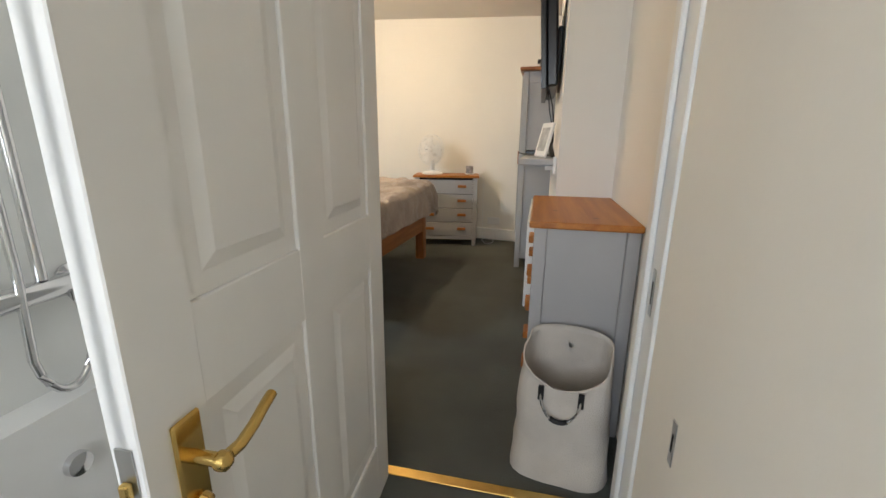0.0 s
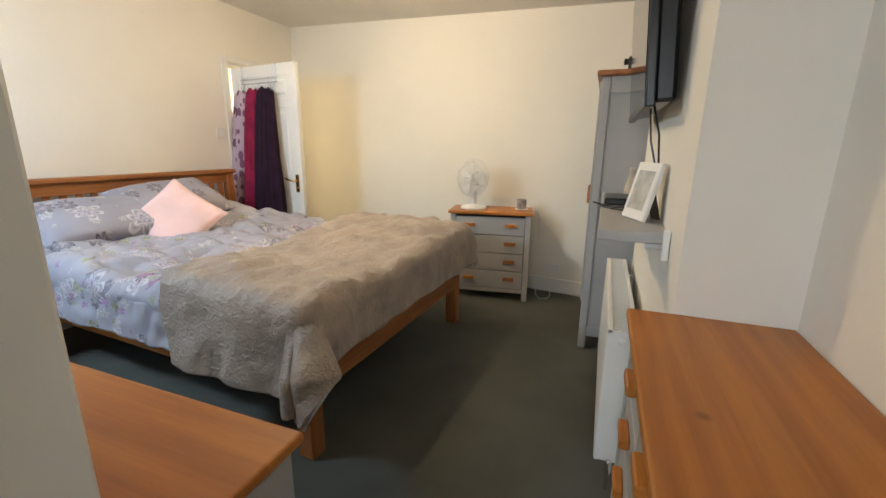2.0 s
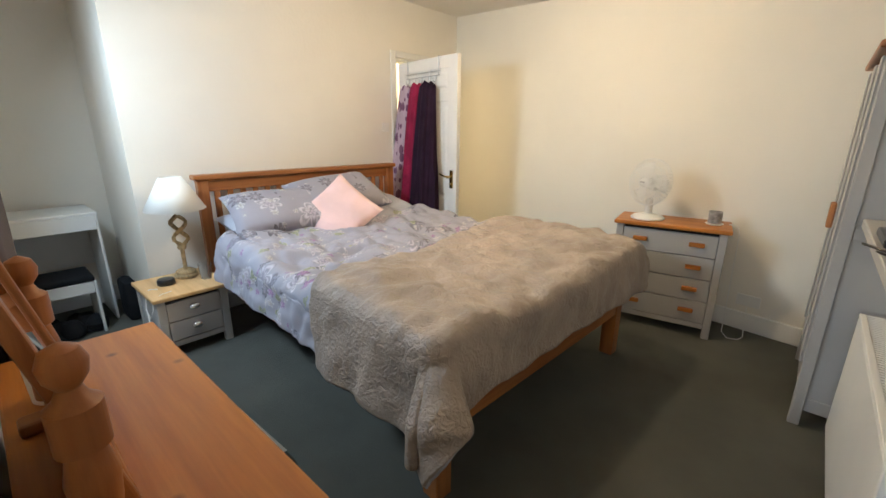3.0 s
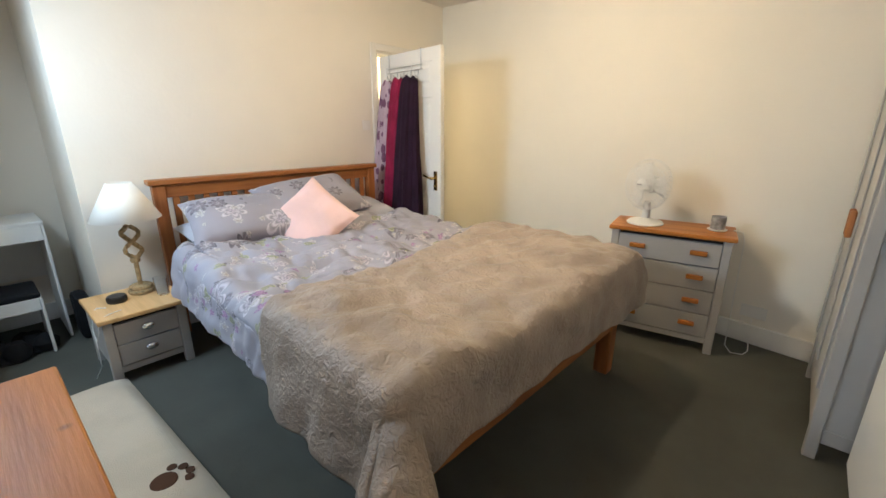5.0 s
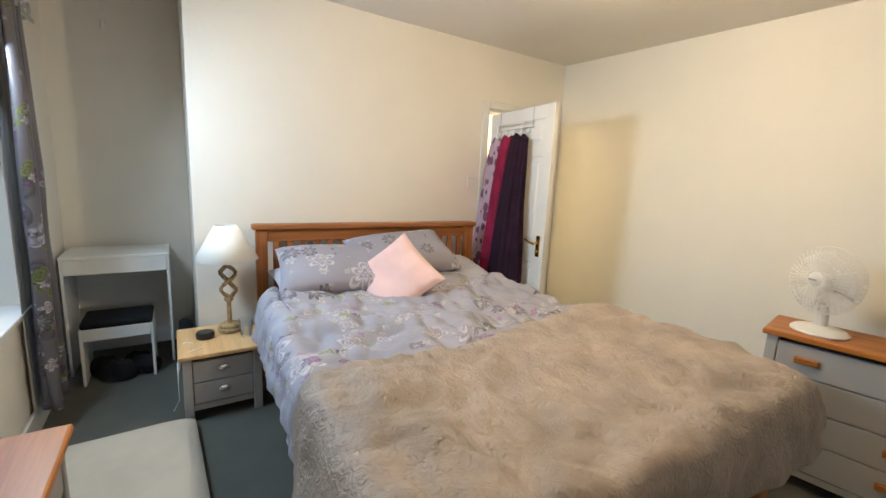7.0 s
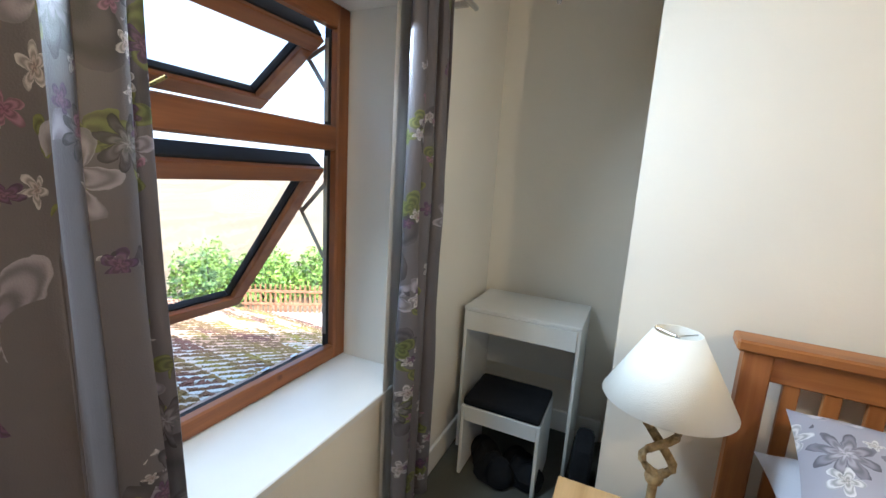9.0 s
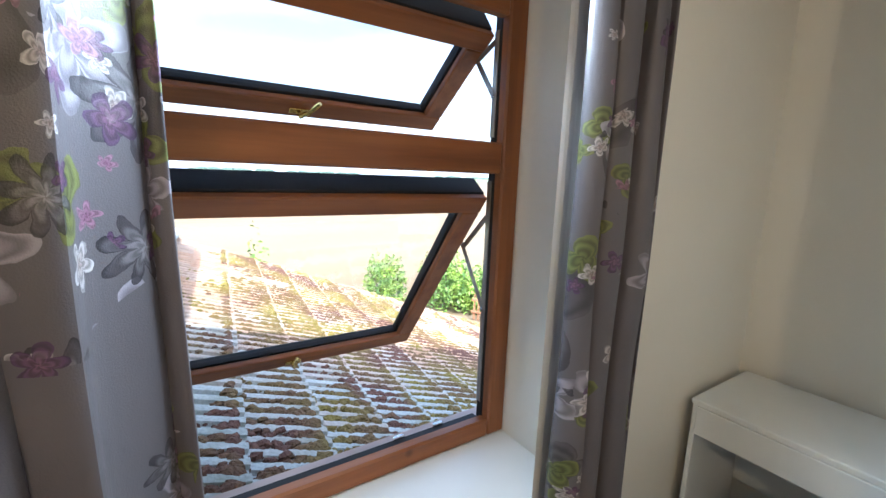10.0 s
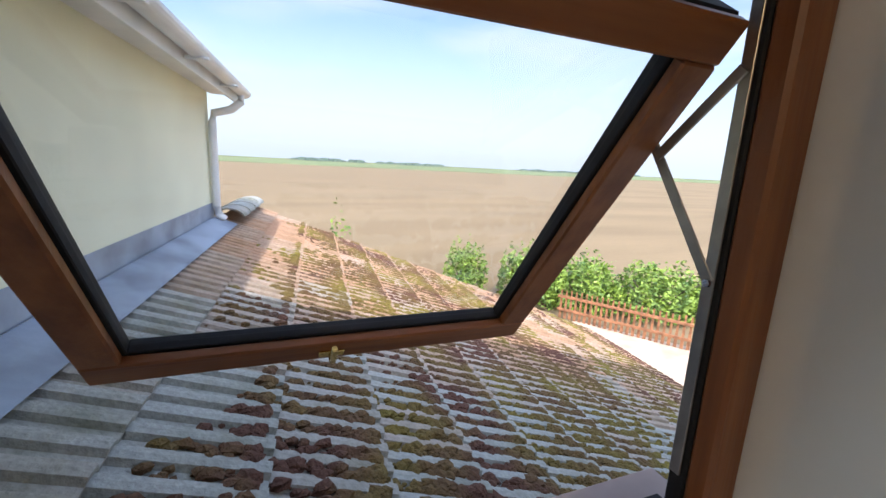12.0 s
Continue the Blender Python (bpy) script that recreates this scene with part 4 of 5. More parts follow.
part("hub", spun([(0.026, -0.02), (0.027, 0.045), (0.020, 0.052), (0.002, 0.054)], 20, None, HEAD), M_WHITEPL, fan, smooth=True)
part("badge", box(-0.014, 0.014, -0.0785, -0.0765, 0.2, 0.206), M_GREY, fan)
fan.matrix_basis = fan.matrix_basis @ Matrix.Diagonal((1.28, 1.28, 1.28, 1))
cj = thing("candle_jar", -1.06, 5.225, 0.7555, 9, "grey candle jar on a white saucer", "candle")
part("saucer", spun([(0.045, 0), (0.055, 0.008), (0.052, 0.010), (0.002, 0.008)], 24), M_WHITEPL, cj, smooth=True)
part("jar", spun([(0.038, 0.0105), (0.040, 0.014), (0.040, 0.088), (0.036, 0.088), (0.035, 0.07), (0.001, 0.069)], 24), mat("grey_printed_jar", (0.40, 0.38, 0.36), 0.5, 0, 0.25, 26), cj, smooth=True)
bm = tube([(-0.98, 5.27, 0.76), (-0.93, 5.27, 0.755), (-0.915, 5.27, 0.70), (-0.91, 5.28, 0.40), (-0.90, 5.24, 0.02), (-0.86, 5.18, 0.006), (-0.80, 5.2, 0.006), (-0.78, 5.27, 0.006), (-0.79, 5.34, 0.05), (-0.80, 5.385, 0.18)], 0.0035, 6)
tagged(part("power_cable", bm, M_WHITEPL, None), "white power cable hanging behind the chest", "cable")
sk = thing("wall_socket", -0.80, north_y(-0.80) - 0.008, 0.22, -8.2, "white double wall socket above the skirting", "socket")
part("plate", box(-0.07, 0.07, -0.004, 0.004, -0.04, 0.04, 0.002), M_WHITEPL, sk)
sw = thing("light_switch", WX + 0.004, 4.79, 1.37, 0, "square white light switch beside the door", "switch")
part("plate", box(-0.003, 0.006, -0.043, 0.043, -0.043, 0.043, 0.002), M_WHITEPL, sw)
part("rocker", box(0.0062, 0.010, -0.012, 0.012, -0.018, 0.018, 0.001), M_WHITEPL, sw)

# ---- coats on the far door ----
rk = thing("over_door_rack", -3.835, 4.985, 0.008, -8.5, "grey steel over-door hook rack", "coat rack")
for x in (0.16, 0.62):
    bm = tube([(x, 0.024, 1.90), (x, 0.024, 1.956), (x, -0.024, 1.956), (x, -0.026, 1.80)], 0.004, 6)
    part("strap", bm, M_STEEL, rk)
for z in (1.80, 1.835):
    part("bar", tube([(0.14, -0.027, z), (0.64, -0.027, z)], 0.004, 8), M_STEEL, rk)
for k in range(5):
    x = 0.19 + k * 0.10
    part("hook", tube([(x, -0.028, 1.80), (x, -0.030, 1.765), (x, -0.045, 1.745), (x, -0.062, 1.755), (x, -0.066, 1.775)], 0.004, 6), M_STEEL, rk)


def garment(name, x, z1, w1, z0, w0, depth, material, label, lean, seed):
    def fn(u, v):
        a = 2 * math.pi * v
        k = u ** 0.75
        w = w1 + (w0 - w1) * k
        d = depth * (0.35 + 0.65 * k)
        fold = 1 + 0.16 * k * math.sin(7 * a + seed + 2 * nz(u * 2, seed)) + 0.08 * math.sin(13 * a + seed)
        top = z1 - 0.05 * abs(math.cos(a)) * (1 - u)
        return (x + lean * u + 0.5 * w * math.cos(a) * fold, -0.032 - d * 0.5 + 0.5 * d * math.sin(a) * fold, top + (z0 - top) * u + 0.02 * nz(a, seed) * u)
    bm = sheet(26, 56, fn, lambda u, v: (v * 1.1, u * (z1 - z0)))
    bmesh.ops.remove_doubles(bm, verts=bm.verts, dist=0.0005)
    bmesh.ops.holes_fill(bm, edges=[e for e in bm.edges if e.is_boundary], sides=0)
    ob = part(name, bm, material, None, smooth=True)
    ob.matrix_basis = pose(-3.835, 4.985, 0.008, 0, 0, -8.5)
    return tagged(ob, label, "coat")


garment("dressing_gown", 0.17, 1.75, 0.18, 0.62, 0.36, 0.13, M_DOTS, "lilac spotted fleece dressing gown hanging on the door", -0.04, 0.5)
garment("robe", 0.35, 1.76, 0.16, 0.58, 0.30, 0.18, M_COATR, "long crimson robe hanging on the door", -0.01, 1.9)
garment("coat", 0.52, 1.76, 0.20, 0.56, 0.33, 0.20, M_COATP, "long dark plum coat hanging on the door", 0.0, 3.4)

# ---- radiator, shelf, screen on the east wall ----
rd = thing("radiator", 0, 0, 0, 0, "white steel panel radiator under the shelf", "radiator")
Y0, Y1 = 3.23, 4.30
part("front_panel", box(-0.372, -0.352, Y0 + 0.004, Y1 - 0.004, 0.09, 0.628, 0.008, None, 2), M_WHITE, rd)
part("rear_panel", box(-0.285, -0.270, Y0 + 0.004, Y1 - 0.004, 0.10, 0.622, 0.004), M_WHITE, rd)
for y in (Y0, Y1 - 0.003):
    part("end_cover", box(-0.370, -0.268, y, y + 0.003, 0.10, 0.640, 0.001), M_WHITE, rd)
bm = box(-0.372, -0.352, Y0, Y1, 0.629, 0.641, 0.002)
box(-0.284, -0.268, Y0, Y1, 0.629, 0.641, 0.002, bm)
for k in range(54):
    y = Y0 + 0.01 + k * (Y1 - Y0 - 0.02) / 53
    box(-0.3515, -0.2845, y - 0.0035, y + 0.0035, 0.631, 0.638, 0, bm)
part("top_grille", bm, M_WHITE, rd)
part("core", box(-0.350, -0.287, Y0 + 0.01, Y1 - 0.01, 0.11, 0.60), M_WHITE, rd)
for y in (Y0 + 0.2, Y1 - 0.2):
    part("bracket", box(-0.2695, BX - 0.001, y, y + 0.03, 0.15, 0.6), M_WHITE, rd)
bm = spun([(0.014, 0), (0.014, 0.003), (0.006, 0.006)], 16, None, pose(-0.322, Y0 - 0.0005, 0.60, 90, 0, 0))
part("vent_plug", bm, M_WHITEPL, rd)
bm = tube([(-0.32, Y0 + 0.02, 0.10), (-0.32, Y0 - 0.02, 0.10), (-0.32, Y0 - 0.03, 0.08), (-0.32, Y0 - 0.03, 0.001)], 0.0075, 10)
spun([(0.012, -0.03), (0.014, -0.01), (0.014, 0.02), (0.009, 0.03)], 14, bm, pose(-0.32, Y0 - 0.03, 0.10))
part("valve", bm, M_CHROME, rd, smooth=True)

sh = thing("wall_shelf", 0, 0, 0, 0, "grey-white painted shelf on a wall batten", "shelf")
part("board", box(-0.437, BX - 0.001, 3.13, 4.34, 0.985, 1.020, 0.004), M_GREY, sh)
part("batten", box(BX - 0.020, BX - 0.0015, 3.105, 3.1295, 0.94, 1.035, 0.003), M_WHITE, sh)
part("bracket_foot", box(BX - 0.06, BX - 0.002, 3.20, 3.215, 0.955, 0.9845, 0.002), M_WHITE, sh)

tv = thing("television", 0, 0, 0, 0, "flat black television on a tilting wall bracket", "television")
TM = pose(-0.352, 3.69, 1.67, 0, -4, 0)


def tvb(x0, x1, y0, y1, z0, z1, bv=0.0):
    return box(x0, x1, y0, y1, z0, z1, bv, None, 1, TM)


part("bezel", tvb(-0.006, 0.02, -0.48, 0.48, -0.275, 0.275, 0.004), M_BPLASTIC, tv)
part("screen", tvb(-0.009, -0.0065, -0.468, 0.468, -0.25, 0.263), M_SCREEN, tv)
part("lower_trim", tvb(-0.010, -0.0065, -0.478, 0.478, -0.274, -0.2505), M_BPLASTIC, tv)
part("rear_housing", tvb(0.0205, 0.085, -0.42, 0.42, -0.26, 0.20, 0.012), M_BPLASTIC, tv)
bm = bmesh.new()
for k in range(16):
    box(0.0852, 0.088, -0.30 + 0.0385 * k, -0.28 + 0.0385 * k, -0.20, -0.17, 0, bm, 1, None)
bmesh.ops.transform(bm, matrix=TM, verts=bm.verts)
part("vent_slots", bm, M_BLACK, tv)
part("wall_bracket", box(-0.262, BX - 0.001, 3.60, 3.78, 1.55, 1.80, 0.006), M_BPLASTIC, tv)
bm = tube([(-0.30, 3.52, 1.42), (-0.285, 3.53, 1.30), (-0.26, 3.50, 1.20), (-0.255, 3.50, 1.10), (-0.27, 3.48, 1.027), (-0.33, 3.44, 1.025)], 0.004, 6)
tube([(-0.30, 3.40, 1.42), (-0.27, 3.42, 1.32), (-0.255, 3.47, 1.22), (-0.250, 3.49, 1.12), (-0.26, 3.54, 1.027), (-0.31, 3.60, 1.025), (-0.36, 3.58, 1.025)], 0.004, 6, bm)
tagged(part("television_cable", bm, M_BPLASTIC, None), "black cables hanging down behind the television", "cable")
bx = part("set_top_box", box(-0.425, -0.275, 3.74, 3.98, 1.022, 1.052, 0.008, None, 2), M_BPLASTIC, None)
tagged(bx, "flat black set-top box on the wall shelf", "set-top box")
bm = tube([(-0.30, 3.74, 1.03), (-0.33, 3.66, 1.026), (-0.38, 3.64, 1.026), (-0.43, 3.68, 1.03), (-0.47, 3.72, 1.035)], 0.004, 6)
tube([(-0.28, 3.76, 1.03), (-0.27, 3.62, 1.026), (-0.33, 3.55, 1.026), (-0.40, 3.60, 1.026), (-0.44, 3.68, 1.024)], 0.0035, 6, bm)
tagged(part("box_cable", bm, M_BPLASTIC, None), "tangle of black cables on the wall shelf", "cable")
pf = thing("picture_frame", -0.325, 3.37, 1.0205, 0, "white picture frame leaning on a black easel back", "picture frame")
PM = pose(0, 0, 0.002, 0, 14, 24)
part("frame", box(-0.008, 0.008, -0.075, 0.075, 0, 0.205, 0.003, None, 1, PM), M_WHITE, pf)
part("print", box(-0.0095, -0.0083, -0.052, 0.052, 0.035, 0.175, 0, None, 1, PM), mat("faded_print", (0.55, 0.54, 0.52), 0.5, 0, 0.2, 22), pf)
part("easel_back", box(0.0, 0.004, -0.03, 0.03, 0, 0.15, 0.001, None, 1, pose(0.075, 0.03, 0.001, 0, -17, 24)), M_BPLASTIC, pf)
bt = part("diffuser_bottle", spun([(0.028, 0), (0.032, 0.01), (0.026, 0.06), (0.015, 0.095), (0.010, 0.12), (0.010, 0.135), (0.013, 0.136), (0.013, 0.15), (0.002, 0.152)], 20), M_CREAM, None, smooth=True)
bt.location = (-0.30, 4.18, 1.0205)
tagged(bt, "pale bottle standing at the end of the shelf", "bottle")

# ---- canvas laundry bag by the tall chest ----
def bag_fn(u, v):
    a = 2 * math.pi * v
    c, s = math.cos(a), math.sin(a)
    sq = (abs(c) ** 4 + abs(s) ** 4) ** -0.25
    w = 0.165 * (1 - 0.14 * u) + 0.008 * nz(u * 5, c * 2, s * 2)
    z = 0.44 * u
    if u > 0.8:
        z += (u - 0.8) * 5 * (0.03 * max(s, 0) - 0.09 * max(-s, 0) ** 2)
    return (w * sq * c, w * 0.85 * sq * s, z)


lb = thing("laundry_bag", -0.185, 2.05, 0.001, -10, "off-white canvas laundry bag with metal ring handles", "bag")
bm = sheet(22, 40, bag_fn)
bmesh.ops.remove_doubles(bm, verts=bm.verts, dist=0.0004)
bmesh.ops.contextual_create(bm, geom=[v for v in bm.verts if v.co.z < 0.001])
thicken(part("canvas", bm, M_BAG, lb, smooth=True), 0.005, -1)
ring = [(0.062 * math.cos(math.pi * k / 14 + math.pi), -0.136 - 0.012 * math.sin(math.pi * k / 14), 0.335 + 0.085 * math.sin(math.pi * k / 14 + math.pi)) for k in range(15)]
hd = part("ring_handle", tube(ring, 0.005, 8), M_CHROME, lb, "chrome half-ring handle", True)
part("grip", tube(ring[5:10], 0.008, 8), M_BLACK, hd)
for s in (-1, 1):
    part("tab", box(s * 0.062 - 0.009, s * 0.062 + 0.009, -0.141, -0.129, 0.31, 0.36, 0.002), M_BLACK, lb)
bm = spun([(0.009, 0), (0.009, 0.002), (0.003, 0.003)], 12, None, pose(0, 0.108, 0.40, 90, 0, 0))
part("eyelet", bm, M_STEEL, lb)

# ---- pet bed ----
pb = thing("pet_bed", -2.66, 2.28, 0.001, 2, "flat cream fleece pet cushion with brown paw prints", "pet bed")
bm = bmesh.new()


def pet(u, v):
    x, y = 2 * u - 1, 2 * v - 1
    e = max((1 - x ** 6) * (1 - y ** 6), 0)
    return (0.62 * x, 0.34 * y, 0.055 + 0.055 * e ** 0.5 + 0.012 * nz(x * 3, y * 2) * e)


sheet(36, 24, pet, None, bm)
sheet(36, 24, lambda u, v: (0.62 * (2 * u - 1), 0.34 * (2 * v - 1), 0.055 - 0.055 * max((1 - (2 * u - 1) ** 8) * (1 - (2 * v - 1) ** 8), 0) ** 0.5), None, bm)
bmesh.ops.remove_doubles(bm, verts=bm.verts, dist=0.0004)
part("pad", bm, M_CREAM, pb, smooth=True)
for px, py, r in ((0.38, 0.20, 0.045), (0.325, 0.245, 0.018), (0.35, 0.275, 0.018), (0.385, 0.285, 0.018), (0.42, 0.27, 0.018)):
    zt = pet((px / 0.62 + 1) / 2, (py / 0.34 + 1) / 2)[2]
    part("paw_print", spun([(r, -0.012), (r, 0.0018), (0.002, 0.0022)], 16, None, pose(px, py, zt)), M_BROWN, pb)

# ---- bathroom bits seen past the first door ----
sw2 = thing("shower_mixer", -1.298, 1.28, 0.83, 0, "chrome bar shower mixer with riser rail and hose", "shower")
part("bar", tube([(0.05, -0.14, 0.0), (0.05, 0.14, 0.0)], 0.022, 14), M_CHROME, sw2, smooth=True)
part("riser_rail", tube([(0.05, 0.0, 0.022), (0.05, 0.0, 0.95)], 0.010, 12), M_CHROME, sw2, smooth=True)
part("hose", tube([(0.065, 0.0 + 0.055 * math.sin(k * 0.3), -0.10 - 0.11 * math.cos(k * 0.3 - 3.14)) for k in range(2, 16)] + [(0.065, -0.045, 0.05 + 0.06 * k) for k in range(9)], 0.008, 10), M_CHROME, sw2, smooth=True)
for y in (-0.08, 0.08):
    part("wall_flange", spun([(0.03, 0.002), (0.03, 0.008), (0.014, 0.012), (0.014, 0.04)], 18, None, pose(0, y, 0, 0, 90, 0)), M_CHROME, sw2, smooth=True)
slab("bath_panel", [(-1.298, 0.2), (-1.22, 0.2), (-1.22, 1.438), (-1.298, 1.438)], 0.0, 0.60, M_WHITEPL, "white bath side panel", "structure", "bath")
kn = part("overflow_knob", spun([(0.022, 0), (0.026, 0.006), (0.024, 0.02), (0.002, 0.024)], 18, None, pose(0, 0, 0, 0, 90, 0)), M_CHROME, None, smooth=True)
kn.location = (-1.2195, 1.24, 0.47)
tagged(kn, "chrome bath waste knob", "knob")

# ---- window ----
wn1 = thing("window_1", 0, 0, 0, 0, "golden brown timber window, both sashes tilted open", "window", "", "structure")
IL, IR = -2.73, -3.65
FY0, FY1 = 1.50, 1.60
part("frame_jamb", box(WR + 0.001, IR, 1.562, FY1, WB + 0.001, WT - 0.001, 0.006), M_DWINZ, wn1)
part("frame_jamb", box(IL + 0.015, WL - 0.001, 1.562, FY1, WB + 0.001, WT - 0.001, 0.006), M_DWINZ, wn1)
part("frame_head", box(IR + 0.0005, IL + 0.0145, 1.562, FY1, 1.945, WT - 0.001, 0.006), M_DWIN, wn1)
part("frame_sill", box(IR + 0.0005, IL + 0.0145, 1.562, FY1, WB + 0.001, 0.722, 0.006), M_DWIN, wn1)
part("transom", box(IR + 0.0005, IL + 0.0145, 1.53, FY1 - 0.002, 1.512, 1.602, 0.006), M_DWIN, wn1)
for x0, x1 in ((WR + 0.001, IR - 0.002), (IL + 0.014, WL - 0.001)):
    part("gasket", box(x0, x1, 1.532, 1.5615, WB + 0.002, WT - 0.002, 0.003), M_BLACK, wn1)
    xs = x1 if x0 < -3 else x0
    sgn = 1 if x0 < -3 else -1
    part("track", box(min(xs, xs + sgn * 0.004), max(xs, xs + sgn * 0.004), 1.535, 1.553, 0.76, 1.49, 0.001), M_GALV, wn1)
    part("track", box(min(xs, xs + sgn * 0.004), max(xs, xs + sgn * 0.004), 1.535, 1.553, 1.62, 1.92, 0.001), M_GALV, wn1)
part("gasket", box(IR + 0.005, IL + 0.013, 1.525, 1.5615, WB + 0.002, 0.708, 0.003), M_BLACK, wn1)
part("gasket", box(IR + 0.005, IL + 0.013, FY0 - 0.02, 1.5295, 1.525, 1.59, 0.003), M_BLACK, wn1)
for x in (-3.50, -3.36):
    part("keep", box(x - 0.018, x + 0.018, 1.520, 1.534, 0.7085, 0.717, 0.002), M_CHROME, wn1)
part("outer_sill", box(WR - 0.04, WL + 0.04, 1.42, 1.5295, WB - 0.055, WB - 0.01, 0.006), mat("pinkish_outer_sill", (0.52, 0.40, 0.36), 0.6, 0, 0.1, 5), wn1)


def sash(zt, length, ang, latch_turn):
    m = pose(0, 1.527, zt, -ang, 0, 0)
    x0, x1, w = IR - 0.0005, IL + 0.012, 0.066
    root = part("sash", box(x0 + 0.001, x1 - 0.001, -0.078, -0.004, -0.03, -0.001, 0.003, None, 1, m), M_BLACK, wn1)
    part("top_rail", box(x0, x1, -0.0035, 0.020, -w, -0.004, 0.004, None, 1, m), M_DWIN, root)
    part("bottom_rail", box(x0, x1, -0.0035, 0.020, -length, -length + w, 0.004, None, 1, m), M_DWIN, root)
    part("stile", box(x0, x0 + w, -0.0035, 0.0195, -length + w + 0.0005, -w - 0.0005, 0.004, None, 1, m), M_DWINZ, root)
    part("stile", box(x1 - w, x1, -0.0035, 0.0195, -length + w + 0.0005, -w - 0.0005, 0.004, None, 1, m), M_DWINZ, root)
    for a, b, c, d in ((x0 + 0.002, x0 + w + 0.006, -length + 0.002, -0.031), (x1 - w - 0.006, x1 - 0.002, -length + 0.002, -0.031),
                       (x0 + w + 0.007, x1 - w - 0.007, -length + 0.002, -length + w + 0.006), (x0 + w + 0.007, x1 - w - 0.007, -w - 0.006, -0.031)):
        part("outer_profile", box(a, b, -0.038, -0.004, c, d, 0.002, None, 1, m), M_BLACK, root)
    g = part("pane", box(x0 + w + 0.002, x1 - w - 0.002, -0.026, -0.020, -length + w + 0.002, -w - 0.002, 0, None, 1, m), M_GLASS, root)
    g.visible_shadow = False
    xc = (x0 + x1) / 2 + 0.02
    bm = box(xc - 0.028, xc + 0.028, 0.0205, 0.026, -length + 0.018, -length + 0.040, 0.002, None, 1, m)
    tube([m @ Vector((xc, 0.026, -length + 0.03)), m @ Vector((xc, 0.045, -length + 0.03)), m @ Vector((xc - 0.02 * latch_turn, 0.050, -length + 0.055)), m @ Vector((xc - 0.045 * latch_turn, 0.048, -length + 0.095))], 0.007, 8, bm)
    part("latch", bm, M_BRASS, root, "brass casement latch", True)
    for sx, xf in ((1, IR + 0.006), (-1, IL + 0.008)):
        k = length / 0.80
        p_s = m @ Vector((xf - sx * 0.004, -0.01, -0.19 * k))
        p_b = Vector((xf, 1.545, zt - 0.36 * k))
        p_t = Vector((xf, 1.545, zt - 0.07 * k))
        p_m = p_s * 0.82 + p_b * 0.18
        for nm, a, b in (("stay_arm", p_s, p_b), ("stay_arm", p_t, p_m)):
            d = (b - a)
            bm = box(-0.002, 0.002, -0.009, 0.009, 0, d.length, 0.0015, None, 1, Matrix.Translation(a) @ Matrix.Rotation(math.atan2(d.y, d.z) * -1, 4, "X"))
            part(nm, bm, M_GALV, root)
        part("pivot", spun([(0.006, -0.003), (0.007, 0.0), (0.006, 0.003)], 10, None, Matrix.Translation(p_b) @ pose(0, 0, 0, 0, 90, 0)), M_CHROME, root)
    return root


sash(1.452, 0.825, 37.7, 0)
sash(1.925, 0.42, 54.0, 1)


# ---- curtains ----
def curtain(x0, x1, y, z0, z1, folds, seed, label, tuck=0.0):
    root = thing("curtain", 0, 0, 0, 0, label, "curtain", "pair of curtains")
    flat = abs(x1 - x0) * 2.1

    def fn(u, v):
        z = z1 + (z0 - z1) * v
        k = 0.75 + 0.45 * v
        a = u * folds * 2 * math.pi
        amp = 0.042 * k * (0.8 + 0.4 * nz(u * 4, seed))
        xx = x0 + (x1 - x0) * u + 0.012 * math.sin(2 * a + seed) + 0.010 * nz(u * 6, v * 3, seed) + 0.012 * nz(u * 2, v * 2.0, seed + 4)
        yy = y + amp * math.sin(a + 0.5 * nz(v * 2.0, u * 3, seed)) + 0.010 * nz(u * 9, v * 5, seed)
        if tuck:
            t = min(max((u - 0.62) / 0.38, 0), 1)
            yy -= tuck * t * t * (3 - 2 * t)
            xx += 0.035 * (1 - v) * u
        return (xx, yy if xx < -2.68 and tuck else max(yy, SY + 0.024), z)
    bm = sheet(folds * 16, 60, fn, lambda u, v: (u * flat + seed, v * (z1 - z0)))
    thicken(part("cloth", bm, M_CURTAIN, root, smooth=True), 0.004)
    lin = None if tuck else sheet(24, 8, lambda u, v: (x0 + (x1 - x0) * (0.03 + 0.9 * u), SY + 0.021 + 0.002 * math.sin(u * 25), z1 - 0.08 + (z0 + 0.05 - z1) * v))
    if lin:
        part("lining", lin, M_WHITE, root, "white lining")
    for k in range(folds):
        u = (k + 0.25) / folds
        bm = bmesh.new()
        cx, cy = x0 + (x1 - x0) * u, y + 0.045
        tube([(cx + 0.024 * math.cos(t * math.pi / 10), cy, z1 - 0.055 + 0.024 * math.sin(t * math.pi / 10)) for t in range(21)], 0.004, 6, bm)
        part("eyelet", bm, M_STEEL, root)
    return root


